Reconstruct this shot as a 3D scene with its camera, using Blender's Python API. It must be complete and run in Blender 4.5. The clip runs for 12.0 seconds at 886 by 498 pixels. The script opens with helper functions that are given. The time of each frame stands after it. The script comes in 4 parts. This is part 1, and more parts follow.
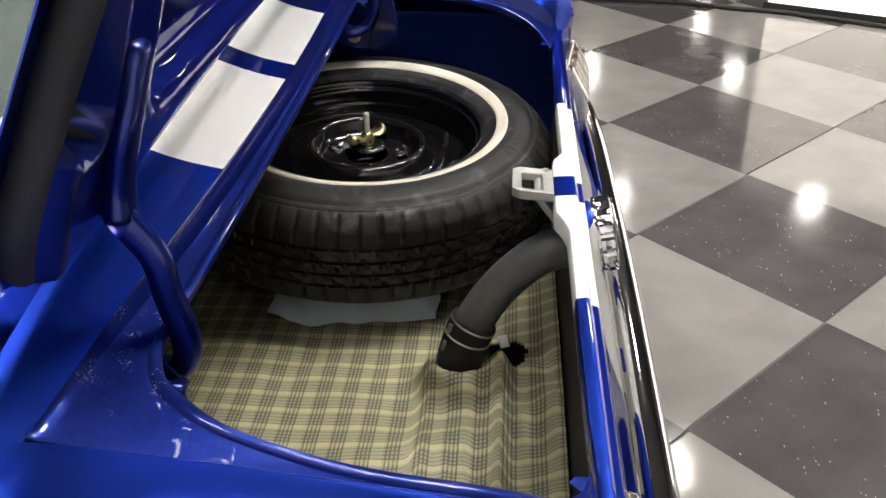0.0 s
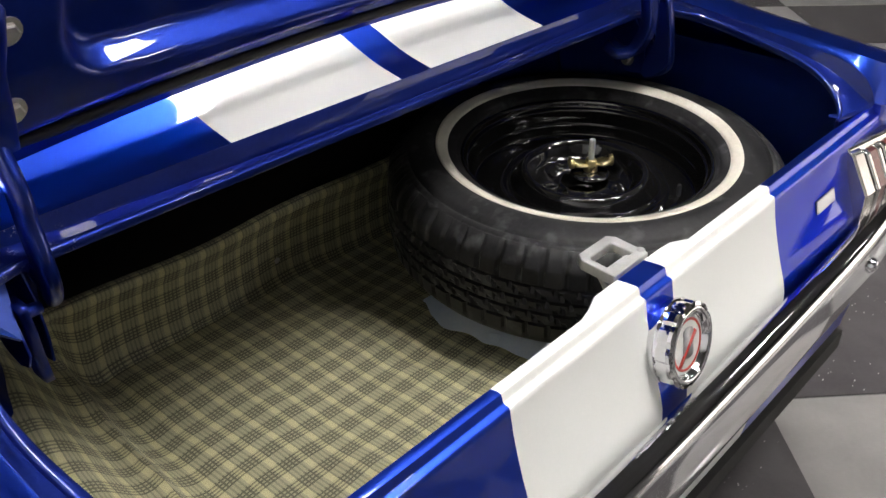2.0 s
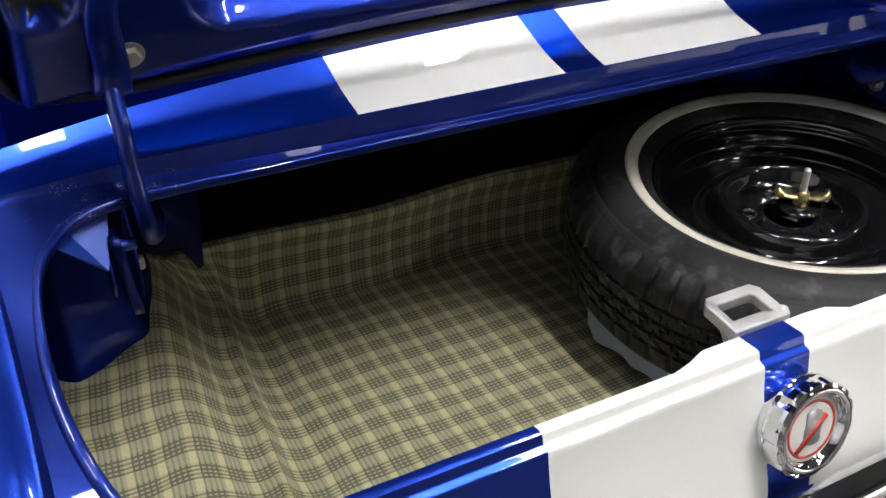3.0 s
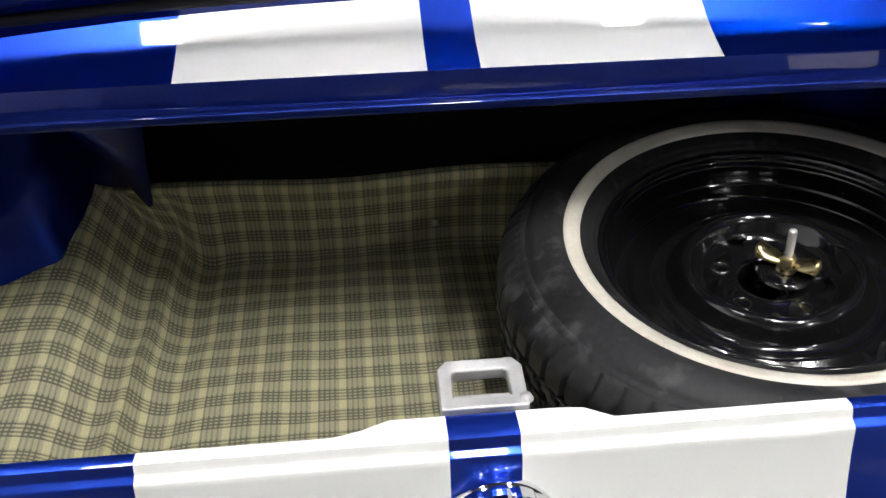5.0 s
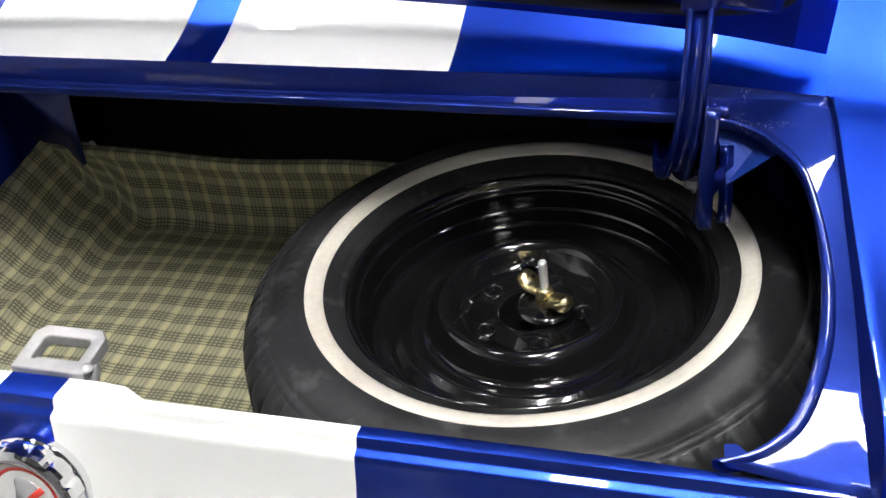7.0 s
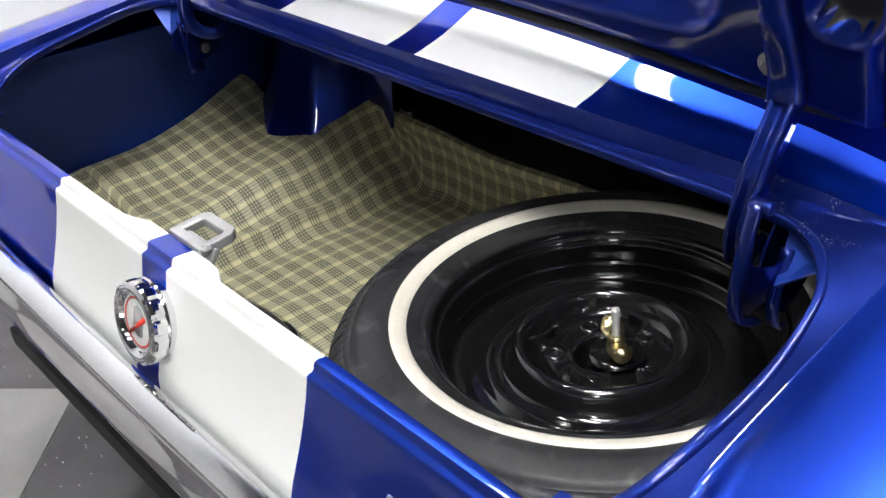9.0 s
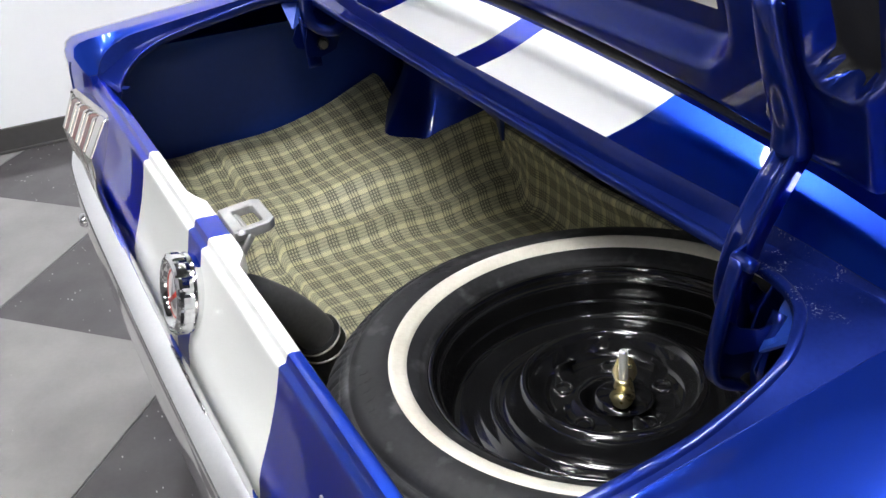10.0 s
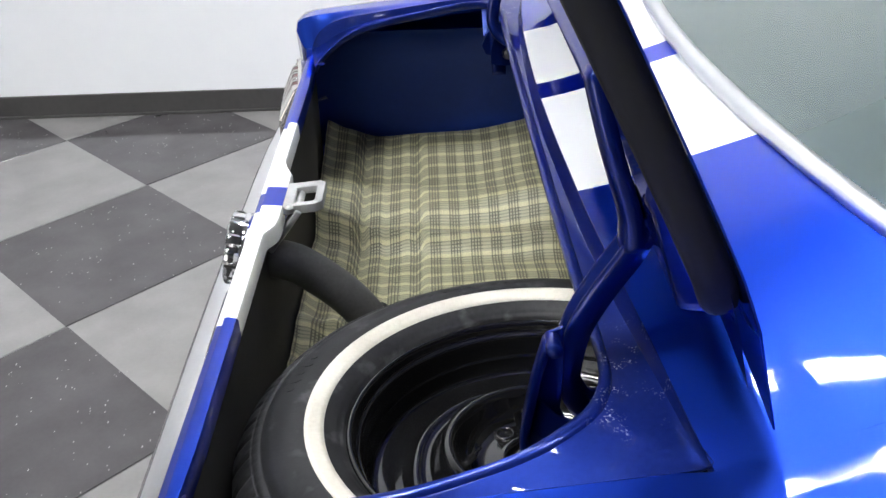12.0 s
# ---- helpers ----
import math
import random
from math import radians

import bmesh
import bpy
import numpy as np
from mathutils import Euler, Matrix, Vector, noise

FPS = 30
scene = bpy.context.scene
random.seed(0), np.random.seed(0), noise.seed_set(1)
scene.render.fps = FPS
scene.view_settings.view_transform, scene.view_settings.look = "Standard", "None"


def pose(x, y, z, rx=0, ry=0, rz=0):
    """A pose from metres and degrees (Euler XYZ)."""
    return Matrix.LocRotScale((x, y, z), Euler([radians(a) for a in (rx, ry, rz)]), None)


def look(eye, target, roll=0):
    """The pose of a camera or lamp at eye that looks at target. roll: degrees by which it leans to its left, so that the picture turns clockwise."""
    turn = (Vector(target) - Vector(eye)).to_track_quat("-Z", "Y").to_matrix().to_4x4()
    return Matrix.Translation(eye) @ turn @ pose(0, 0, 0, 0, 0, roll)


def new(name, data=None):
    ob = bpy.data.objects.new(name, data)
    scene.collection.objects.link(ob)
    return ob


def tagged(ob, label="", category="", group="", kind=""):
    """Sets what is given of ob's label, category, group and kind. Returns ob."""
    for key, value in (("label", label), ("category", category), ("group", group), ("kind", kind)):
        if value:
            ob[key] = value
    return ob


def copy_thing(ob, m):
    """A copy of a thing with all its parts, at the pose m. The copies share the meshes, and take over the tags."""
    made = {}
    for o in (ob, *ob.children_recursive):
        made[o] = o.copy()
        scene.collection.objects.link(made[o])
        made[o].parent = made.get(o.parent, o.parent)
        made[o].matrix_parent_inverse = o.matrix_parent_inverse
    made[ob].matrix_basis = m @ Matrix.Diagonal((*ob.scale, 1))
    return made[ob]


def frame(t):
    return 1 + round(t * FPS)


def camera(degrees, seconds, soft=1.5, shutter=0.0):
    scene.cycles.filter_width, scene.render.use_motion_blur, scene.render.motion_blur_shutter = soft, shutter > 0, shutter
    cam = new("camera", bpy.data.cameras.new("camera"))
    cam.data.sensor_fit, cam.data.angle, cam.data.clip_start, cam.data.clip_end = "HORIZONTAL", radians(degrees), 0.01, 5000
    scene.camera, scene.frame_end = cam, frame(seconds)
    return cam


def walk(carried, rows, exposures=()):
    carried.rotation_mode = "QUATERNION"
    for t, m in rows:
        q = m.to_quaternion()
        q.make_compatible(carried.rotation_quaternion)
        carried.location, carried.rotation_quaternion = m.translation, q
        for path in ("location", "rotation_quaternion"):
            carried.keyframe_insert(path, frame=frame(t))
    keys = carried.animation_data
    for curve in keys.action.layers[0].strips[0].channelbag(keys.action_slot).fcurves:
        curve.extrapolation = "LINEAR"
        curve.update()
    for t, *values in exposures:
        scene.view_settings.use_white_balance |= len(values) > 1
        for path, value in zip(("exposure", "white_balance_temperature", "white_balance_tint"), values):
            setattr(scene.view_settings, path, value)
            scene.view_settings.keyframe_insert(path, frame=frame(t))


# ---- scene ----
cam = camera(50.4, 12.0)
PATH = [
    (0, (-1.202, 0.177, 1.361), (0.533, 0.301, 0.375), -0.3),
    (0.5, (-1.16, 0.015, 1.362), (0.534, 0.413, 0.375), -0.1),
    (1, (-1.105, -0.134, 1.366), (0.507, 0.516, 0.376), 0.1),
    (1.5, (-1.017, -0.264, 1.374), (0.469, 0.627, 0.375), 0.1),
    (2, (-0.892, -0.348, 1.382), (0.417, 0.775, 0.369), 0.8),
    (2.5, (-0.785, -0.399, 1.382), (0.275, 0.952, 0.357), 0.8),
    (4.5, (-0.277, -0.444, 1.375), (-0.02, 1.16, 0.209), 0.2),
    (5, (-0.1, -0.461, 1.384), (0.047, 1.151, 0.209), -0.6),
    (5.5, (0.059, -0.464, 1.385), (0.126, 1.151, 0.207), -1.3),
    (6, (0.212, -0.457, 1.383), (0.186, 1.16, 0.206), -1.7),
    (6.5, (0.357, -0.451, 1.385), (0.218, 1.159, 0.207), -2.3),
    (6.7, (0.432, -0.444, 1.375), (0.172, 1.155, 0.203), -3.5),
    (8.3, (0.821, -0.374, 1.399), (-0.182, 0.943, 0.278), -4.2),
    (8.5, (0.858, -0.357, 1.385), (-0.228, 0.917, 0.291), -3.8),
    (9, (0.961, -0.32, 1.381), (-0.321, 0.806, 0.339), -3.4),
    (9.5, (1.03, -0.245, 1.375), (-0.396, 0.729, 0.366), -3.2),
    (10, (1.085, -0.134, 1.371), (-0.457, 0.65, 0.368), -3.0),
    (10.5, (1.131, -0.034, 1.374), (-0.5, 0.546, 0.373), -2.6),
    (11, (1.165, 0.069, 1.372), (-0.535, 0.442, 0.386), -2.4),
    (11.5, (1.184, 0.194, 1.374), (-0.547, 0.397, 0.393), -2.2),
    (12, (1.211, 0.324, 1.378), (-0.539, 0.335, 0.409), -1.8),
]
# the clip's white balance drifts from warm to cool on the way round
TINT = [(0, 0.05, 7030, 10), (1.5, 0.0, 6790, 11), (2.5, -0.05, 6640, 10), (5, 0.0, 6500, 10), (8.5, 0.22, 6400, 10), (12, 0.22, 6200, 9)]
walk(cam, [(t, look(eye, target, roll)) for t, eye, target, roll in PATH], TINT)

# ---- world and lights ----
world = bpy.data.worlds.new("hall_air")
scene.world = world
world.use_nodes = True
world.node_tree.nodes["Background"].inputs[0].default_value = (0.9, 0.95, 1.0, 1)
world.node_tree.nodes["Background"].inputs[1].default_value = 0.018
LAMP_POWER = 89.0
CEILING = 4.0


# ---- materials ----
def mat(name, color=(0.5, 0.5, 0.5), rough=0.5, metal=0.0, coat=0.0, coat_rough=0.03):
    m = bpy.data.materials.new(name)
    m.use_nodes = True
    b = m.node_tree.nodes["Principled BSDF"]
    b.inputs["Base Color"].default_value = (*color, 1)
    b.inputs["Roughness"].default_value = rough
    b.inputs["Metallic"].default_value = metal
    b.inputs["Coat Weight"].default_value = coat
    b.inputs["Coat Roughness"].default_value = coat_rough
    return m


def node(m, kind, **inputs):
    n = m.node_tree.nodes.new(kind)
    for key, value in inputs.items():
        n.inputs[key.replace("_", " ")].default_value = value
    return n


def link(m, a, b):
    m.node_tree.links.new(a, b)


def math_node(m, op, a, b=None, c=None):
    n = m.node_tree.nodes.new("ShaderNodeMath")
    n.operation = op
    for i, v in enumerate((a, b, c)):
        if v is None:
            continue
        if isinstance(v, (int, float)):
            n.inputs[i].default_value = v
        else:
            link(m, v, n.inputs[i])
    return n.outputs[0]


def mix(m, fac, a, b):
    n = m.node_tree.nodes.new("ShaderNodeMix")
    n.data_type = "RGBA"
    for i, v in ((0, fac), (6, a), (7, b)):
        if isinstance(v, (int, float)):
            n.inputs[i].default_value = v
        elif isinstance(v, tuple):
            n.inputs[i].default_value = (*v, 1)
        else:
            link(m, v, n.inputs[i])
    return n.outputs[2]


def noise_at(m, scale, detail=3.0, coords="Object"):
    co = m.node_tree.nodes.new("ShaderNodeTexCoord")
    n = node(m, "ShaderNodeTexNoise", Scale=scale, Detail=detail)
    link(m, co.outputs[coords], n.inputs["Vector"])
    return n.outputs["Fac"]


def ramp(m, fac, lo, hi):
    n = node(m, "ShaderNodeMapRange", From_Min=lo, From_Max=hi)
    link(m, fac, n.inputs["Value"])
    return n.outputs[0]


def bsdf(m):
    return m.node_tree.nodes["Principled BSDF"]


def bump(m, height, strength, distance=0.001):
    n = node(m, "ShaderNodeBump", Strength=strength, Distance=distance)
    link(m, height, n.inputs["Height"])
    link(m, n.outputs[0], bsdf(m).inputs["Normal"])


def varied(name, a, b, scale, rough, rough2=None, metal=0.0, coat=0.0, relief=0.0, relief_scale=200.0, fine=None):
    """A surface between two colours by noise at two scales, with fine relief."""
    m = mat(name, a, rough, metal, coat)
    big = noise_at(m, scale)
    small = noise_at(m, fine or scale * 14, 2.0)
    f = ramp(m, math_node(m, "MULTIPLY_ADD", small, 0.45, math_node(m, "MULTIPLY", big, 0.75)), 0.38, 0.82)
    link(m, mix(m, f, a, b), bsdf(m).inputs["Base Color"])
    if rough2 is not None:
        r = node(m, "ShaderNodeMapRange", To_Min=rough, To_Max=rough2)
        link(m, f, r.inputs["Value"])
        link(m, r.outputs[0], bsdf(m).inputs["Roughness"])
    if relief:
        bump(m, noise_at(m, relief_scale, 4.0), relief)
    return m


# metallic blue paint: fine flake in the base, slight waviness, clear coat on top
BLUE = varied("blue_paint", (0.015, 0.053, 0.44), (0.018, 0.060, 0.50), 3.0, 0.36, metal=1.0, coat=1.0, fine=900.0)
# Body blue darkened to stand in for shade under the lid and deck
BLUE_SHADED = varied("blue_paint_shaded", (0.008, 0.021, 0.18), (0.011, 0.028, 0.23), 9.0, 0.34, 0.42, metal=0.9, coat=0.8, relief=0.03, relief_scale=60.0)
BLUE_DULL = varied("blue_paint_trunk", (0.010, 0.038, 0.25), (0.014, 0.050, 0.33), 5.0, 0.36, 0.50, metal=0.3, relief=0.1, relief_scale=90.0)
CHIPPED = varied("blue_paint_chipped", (0.008, 0.019, 0.15), (0.015, 0.031, 0.21), 14.0, 0.36, 0.50, metal=0.75, coat=0.6)
for _paint in (BLUE, BLUE_SHADED, CHIPPED):
    # the flake under the lacquer keeps its blue at the edges; only the lacquer mirrors white
    bsdf(_paint).inputs["Specular IOR Level"].default_value = 0.1
    bsdf(_paint).inputs["Specular Tint"].default_value = (0.10, 0.22, 0.85, 1)
# chips crowd round the corners of the gutter, small and ragged
_co = CHIPPED.node_tree.nodes.new("ShaderNodeTexCoord")
_xyz = CHIPPED.node_tree.nodes.new("ShaderNodeSeparateXYZ")
link(CHIPPED, _co.outputs["Object"], _xyz.inputs[0])
_dx = math_node(CHIPPED, "DIVIDE", math_node(CHIPPED, "SUBTRACT", math_node(CHIPPED, "ABSOLUTE", _xyz.outputs["X"]), 0.580), 0.075)
_dy = math_node(CHIPPED, "DIVIDE", math_node(CHIPPED, "SUBTRACT", _xyz.outputs["Y"], 0.468), 0.045)
_near = ramp(CHIPPED, math_node(CHIPPED, "ADD", math_node(CHIPPED, "MULTIPLY", _dx, _dx), math_node(CHIPPED, "MULTIPLY", _dy, _dy)), 1.4, 0.3)
chips = ramp(CHIPPED, noise_at(CHIPPED, 470.0, 8.0), 0.565, 0.66)
patch = ramp(CHIPPED, noise_at(CHIPPED, 55.0, 8.0), 0.53, 0.66)
_old = bsdf(CHIPPED).inputs["Base Color"].links[0].from_socket
_chip = math_node(CHIPPED, "MULTIPLY", math_node(CHIPPED, "MULTIPLY", chips, patch), _near)
link(CHIPPED, mix(CHIPPED, _chip, _old, (0.60, 0.62, 0.74)), bsdf(CHIPPED).inputs["Base Color"])
_bare = node(CHIPPED, "ShaderNodeMapRange", To_Min=0.75, To_Max=0.0)
link(CHIPPED, _chip, _bare.inputs["Value"])
link(CHIPPED, _bare.outputs[0], bsdf(CHIPPED).inputs["Metallic"])
bump(CHIPPED, _chip, 0.4, 0.0006)
WHITE = varied("white_stripe_paint", (0.75, 0.765, 0.775), (0.79, 0.80, 0.80), 3.0, 0.38, 0.42, coat=0.5, fine=500.0)
CREAM = varied("white_panel_paint", (0.77, 0.785, 0.765), (0.81, 0.82, 0.80), 4.0, 0.36, 0.42, coat=0.7, fine=300.0)
CHROME = varied("chrome", (0.72, 0.72, 0.73), (0.80, 0.80, 0.81), 12.0, 0.04, 0.10, metal=1.0)
SATIN = varied("worn_chrome", (0.62, 0.60, 0.57), (0.74, 0.72, 0.69), 30.0, 0.14, 0.26, metal=1.0)
STEEL = varied("zinc_bolt", (0.42, 0.41, 0.38), (0.6, 0.58, 0.54), 60.0, 0.28, 0.45, metal=1.0)
BRASS = varied("gold_zinc", (0.55, 0.42, 0.16), (0.75, 0.68, 0.42), 70.0, 0.22, 0.38, metal=1.0)
ALLOY = varied("cast_alloy", (0.40, 0.40, 0.40), (0.54, 0.54, 0.53), 40.0, 0.38, 0.55, metal=0.55, relief=0.25, relief_scale=350.0)
RUBBER = varied("tyre_rubber", (0.007, 0.007, 0.0075), (0.030, 0.030, 0.032), 9.0, 0.38, 0.60, relief=0.14, relief_scale=300.0)
_scuff = ramp(RUBBER, noise_at(RUBBER, 30.0, 8.0), 0.56, 0.70)
_rub = bsdf(RUBBER).inputs["Base Color"].links[0].from_socket
link(RUBBER, mix(RUBBER, math_node(RUBBER, "MULTIPLY", _scuff, 0.6), _rub, (0.095, 0.095, 0.097)), bsdf(RUBBER).inputs["Base Color"])
bsdf(RUBBER).inputs["Specular IOR Level"].default_value = 0.32
# Black rubber; also colours the lid's slots in place of their shade
SEAL_AND_SLOT_SHADE = varied("black_rubber_and_slot_shade", (0.010, 0.010, 0.011), (0.018, 0.018, 0.018), 20.0, 0.6, 0.75, relief=0.15, relief_scale=200.0)
WHITEWALL = varied("whitewall", (0.62, 0.58, 0.49), (0.76, 0.72, 0.63), 14.0, 0.5, 0.6, relief=0.08, relief_scale=250.0)
GLOSS_BLACK = varied("gloss_black_enamel", (0.004, 0.004, 0.004), (0.010, 0.010, 0.011), 12.0, 0.12, 0.20, coat=0.9, relief=0.06, relief_scale=45.0)
bsdf(GLOSS_BLACK).inputs["Specular IOR Level"].default_value = 0.35
bsdf(GLOSS_BLACK).inputs["Coat Roughness"].default_value = 0.05
# Real black board; also blackens inner tail panel and boot floor in place of shade
BOARD_AND_SHADE_BLACK = varied("black_board_and_shade", (0.010, 0.010, 0.010), (0.018, 0.017, 0.016), 6.0, 0.75, 0.85, relief=0.2, relief_scale=120.0)
PIPE = varied("filler_pipe_grey", (0.085, 0.085, 0.082), (0.14, 0.14, 0.134), 14.0, 0.45, 0.58, relief=0.08, relief_scale=150.0)
CLOTH = varied("pale_blue_cloth", (0.64, 0.74, 0.87), (0.78, 0.84, 0.90), 20.0, 0.85, 0.95, relief=0.3, relief_scale=400.0)
PAPER = varied("white_paper_label", (0.70, 0.70, 0.68), (0.76, 0.76, 0.74), 20.0, 0.5, 0.6)
INK = mat("printed_ink", (0.08, 0.08, 0.09), 0.6)
ROD = varied("bright_zinc", (0.66, 0.66, 0.65), (0.78, 0.78, 0.77), 60.0, 0.3, 0.45, metal=0.3)
RED = varied("red_enamel", (0.55, 0.03, 0.02), (0.65, 0.06, 0.04), 60.0, 0.25, 0.35, coat=0.6)
GREY_ENAMEL = varied("grey_enamel", (0.25, 0.25, 0.26), (0.36, 0.36, 0.37), 40.0, 0.3, 0.4, coat=0.5)
LENS = varied("red_lens", (0.085, 0.012, 0.009), (0.12, 0.018, 0.012), 60.0, 0.25, 0.35, coat=0.4)
WALL = varied("white_wall_paint", (0.84, 0.85, 0.87), (0.87, 0.88, 0.89), 1.2, 0.6, 0.7, relief=0.1, relief_scale=80.0)
WALL_GREY = varied("grey_wall_paint", (0.22, 0.22, 0.225), (0.27, 0.27, 0.275), 1.2, 0.6, 0.7, relief=0.1, relief_scale=80.0)
BASE = varied("dark_vinyl_base", (0.045, 0.043, 0.042), (0.065, 0.062, 0.06), 3.0, 0.4, 0.5, relief=0.05)
CEIL = varied("ceiling_board", (0.12, 0.12, 0.12), (0.155, 0.155, 0.154), 1.5, 0.85, 0.9, relief=0.2, relief_scale=50.0)
GROUT = varied("tile_joint", (0.05, 0.05, 0.05), (0.09, 0.09, 0.088), 8.0, 0.6, 0.7)
TRIM_STEEL = varied("brushed_trim", (0.60, 0.60, 0.61), (0.68, 0.68, 0.69), 20.0, 0.32, 0.42, metal=1.0)
GLASS = mat("tinted_glass", (0.10, 0.125, 0.12), 0.03, 0.0)
bsdf(GLASS).inputs["Alpha"].default_value = 0.8
LIGHT = mat("lamp_diffuser", (0.9, 0.9, 0.9), 0.5)
bsdf(LIGHT).inputs["Emission Color"].default_value = (1.0, 0.985, 0.965, 1)
bsdf(LIGHT).inputs["Emission Strength"].default_value = LAMP_POWER
# Glow added to the white panel so that the floor mirrors it brightly
PANEL_GLOW = varied("glowing_white_panel", (0.84, 0.83, 0.80), (0.88, 0.87, 0.85), 2.0, 0.7, 0.8)
bsdf(PANEL_GLOW).inputs["Emission Color"].default_value = (1.0, 0.93, 0.86, 1)
bsdf(PANEL_GLOW).inputs["Emission Strength"].default_value = 1.6


def tile_mat(name, a, b, flecks):
    m = mat(name, a, 0.2)
    cloud = ramp(m, noise_at(m, 5.0, 6.0), 0.34, 0.66)
    grain = noise_at(m, 90.0, 4.0)
    info = m.node_tree.nodes.new("ShaderNodeObjectInfo")
    tone = math_node(m, "MULTIPLY_ADD", info.outputs["Random"], 0.30, math_node(m, "MULTIPLY_ADD", grain, 0.30, math_node(m, "MULTIPLY", cloud, 0.65)))
    col = mix(m, tone, a, b)
    co = m.node_tree.nodes.new("ShaderNodeTexCoord")
    mp = node(m, "ShaderNodeMapping")
    mp.inputs["Scale"].default_value = (1.0, 2.6, 1.0)
    mp.inputs["Rotation"].default_value = (0, 0, 0.6)
    link(m, co.outputs["Object"], mp.inputs["Vector"])
    vo = node(m, "ShaderNodeTexVoronoi", Scale=34.0)
    link(m, mp.outputs[0], vo.inputs["Vector"])
    spot = ramp(m, vo.outputs["Distance"], 0.16, 0.10)
    rare = ramp(m, noise_at(m, 17.0, 1.0), 0.53 if flecks else 0.66, 0.60 if flecks else 0.72)
    col = mix(m, math_node(m, "MULTIPLY", math_node(m, "MULTIPLY", spot, rare), 0.75 if flecks else 0.25), col, (0.45, 0.44, 0.43))
    link(m, col, bsdf(m).inputs["Base Color"])
    r = node(m, "ShaderNodeMapRange", To_Min=0.06, To_Max=0.14)
    link(m, noise_at(m, 11.0, 5.0), r.inputs["Value"])
    link(m, r.outputs[0], bsdf(m).inputs["Roughness"])
    bump(m, noise_at(m, 26.0, 4.0), 0.07, 0.002)
    bsdf(m).inputs["Specular IOR Level"].default_value = 0.33
    return m


TILE_DARK = tile_mat("dark_vinyl_tile", (0.050, 0.046, 0.049), (0.088, 0.083, 0.086), True)
TILE_LIGHT = tile_mat("grey_vinyl_tile", (0.175, 0.168, 0.166), (0.255, 0.247, 0.242), False)


def plaid_mat():
    """Woven plaid mat: groups of four dark threads each way on khaki, from the mesh's own cloth coordinates in metres."""
    m = mat("plaid_mat", (0.3, 0.29, 0.17), 0.50)
    uv = m.node_tree.nodes.new("ShaderNodeUVMap")
    sep = m.node_tree.nodes.new("ShaderNodeSeparateXYZ")
    link(m, uv.outputs[0], sep.inputs[0])

    def threads(axis, period, share, count, width):
        f = math_node(m, "FRACT", math_node(m, "DIVIDE", axis, period))
        inside = math_node(m, "LESS_THAN", f, share)
        g = math_node(m, "FRACT", math_node(m, "MULTIPLY", f, count / share))
        line = math_node(m, "MULTIPLY", math_node(m, "LESS_THAN", g, width), inside)
        return inside, line

    in_u, line_u = threads(sep.outputs["X"], 0.0385, 0.74, 4, 0.40)
    in_v, line_v = threads(sep.outputs["Y"], 0.0405, 0.58, 4, 0.45)
    ground = mix(m, in_u, (0.66, 0.62, 0.36), (0.46, 0.44, 0.29))
    ground = mix(m, math_node(m, "MULTIPLY", in_v, 0.22), ground, (0.26, 0.25, 0.17))
    dark = math_node(m, "MAXIMUM", math_node(m, "MULTIPLY", line_u, math_node(m, "MULTIPLY_ADD", in_v, 0.40, 0.46)),
                     math_node(m, "MULTIPLY", line_v, math_node(m, "MULTIPLY_ADD", in_u, 0.22, 0.76)))
    worn = ramp(m, noise_at(m, 7.0, 5.0), 0.25, 0.75)
    dark = math_node(m, "MULTIPLY", dark, math_node(m, "MULTIPLY_ADD", worn, 0.15, 0.85))
    # the twill breaks each dark thread into slanting dashes
    twill = math_node(m, "LESS_THAN", math_node(m, "FRACT", math_node(m, "DIVIDE", math_node(m, "ADD", sep.outputs["X"], sep.outputs["Y"]), 0.0032)), 0.62)
    dark = math_node(m, "MULTIPLY", dark, math_node(m, "MULTIPLY_ADD", twill, 0.28, 0.72))
    col = mix(m, math_node(m, "MULTIPLY", dark, 0.92), ground, (0.022, 0.021, 0.020))
    weave = node(m, "ShaderNodeTexNoise", Scale=900.0, Detail=1.0)
    link(m, uv.outputs[0], weave.inputs["Vector"])
    col = mix(m, ramp(m, weave.outputs["Fac"], 0.35, 0.75), col, mix(m, 0.55, col, (0.10, 0.095, 0.06)))
    stain = ramp(m, noise_at(m, 3.5, 4.0), 0.5, 0.75)
    col = mix(m, math_node(m, "MULTIPLY", stain, 0.35), col, (0.14, 0.13, 0.085))
    link(m, col, bsdf(m).inputs["Base Color"])
    bump(m, weave.outputs["Fac"], 0.35, 0.0008)
    return m


PLAID = plaid_mat()


# ---- mesh helpers ----
def smooth01(v):
    v = min(max(v, 0.0), 1.0)
    return v * v * (3 - 2 * v)


def part(name, bm, material, parent=None, label="", flat=False):
    """Links a bmesh as one mesh object under a thing or a part."""
    me = bpy.data.meshes.new(name)
    bm.to_mesh(me)
    bm.free()
    for m in material if isinstance(material, (list, tuple)) else (material,):
        me.materials.append(m)
    for p in me.polygons:
        p.use_smooth = not flat
    ob = new(name, me)
    if parent:
        ob.parent = parent
    if label:
        ob["label"] = label
    return ob


def thing(name, label, category, kind="", group="", at=(0, 0, 0)):
    ob = new(name)
    ob.location = at
    return tagged(ob, label, category, group, kind)


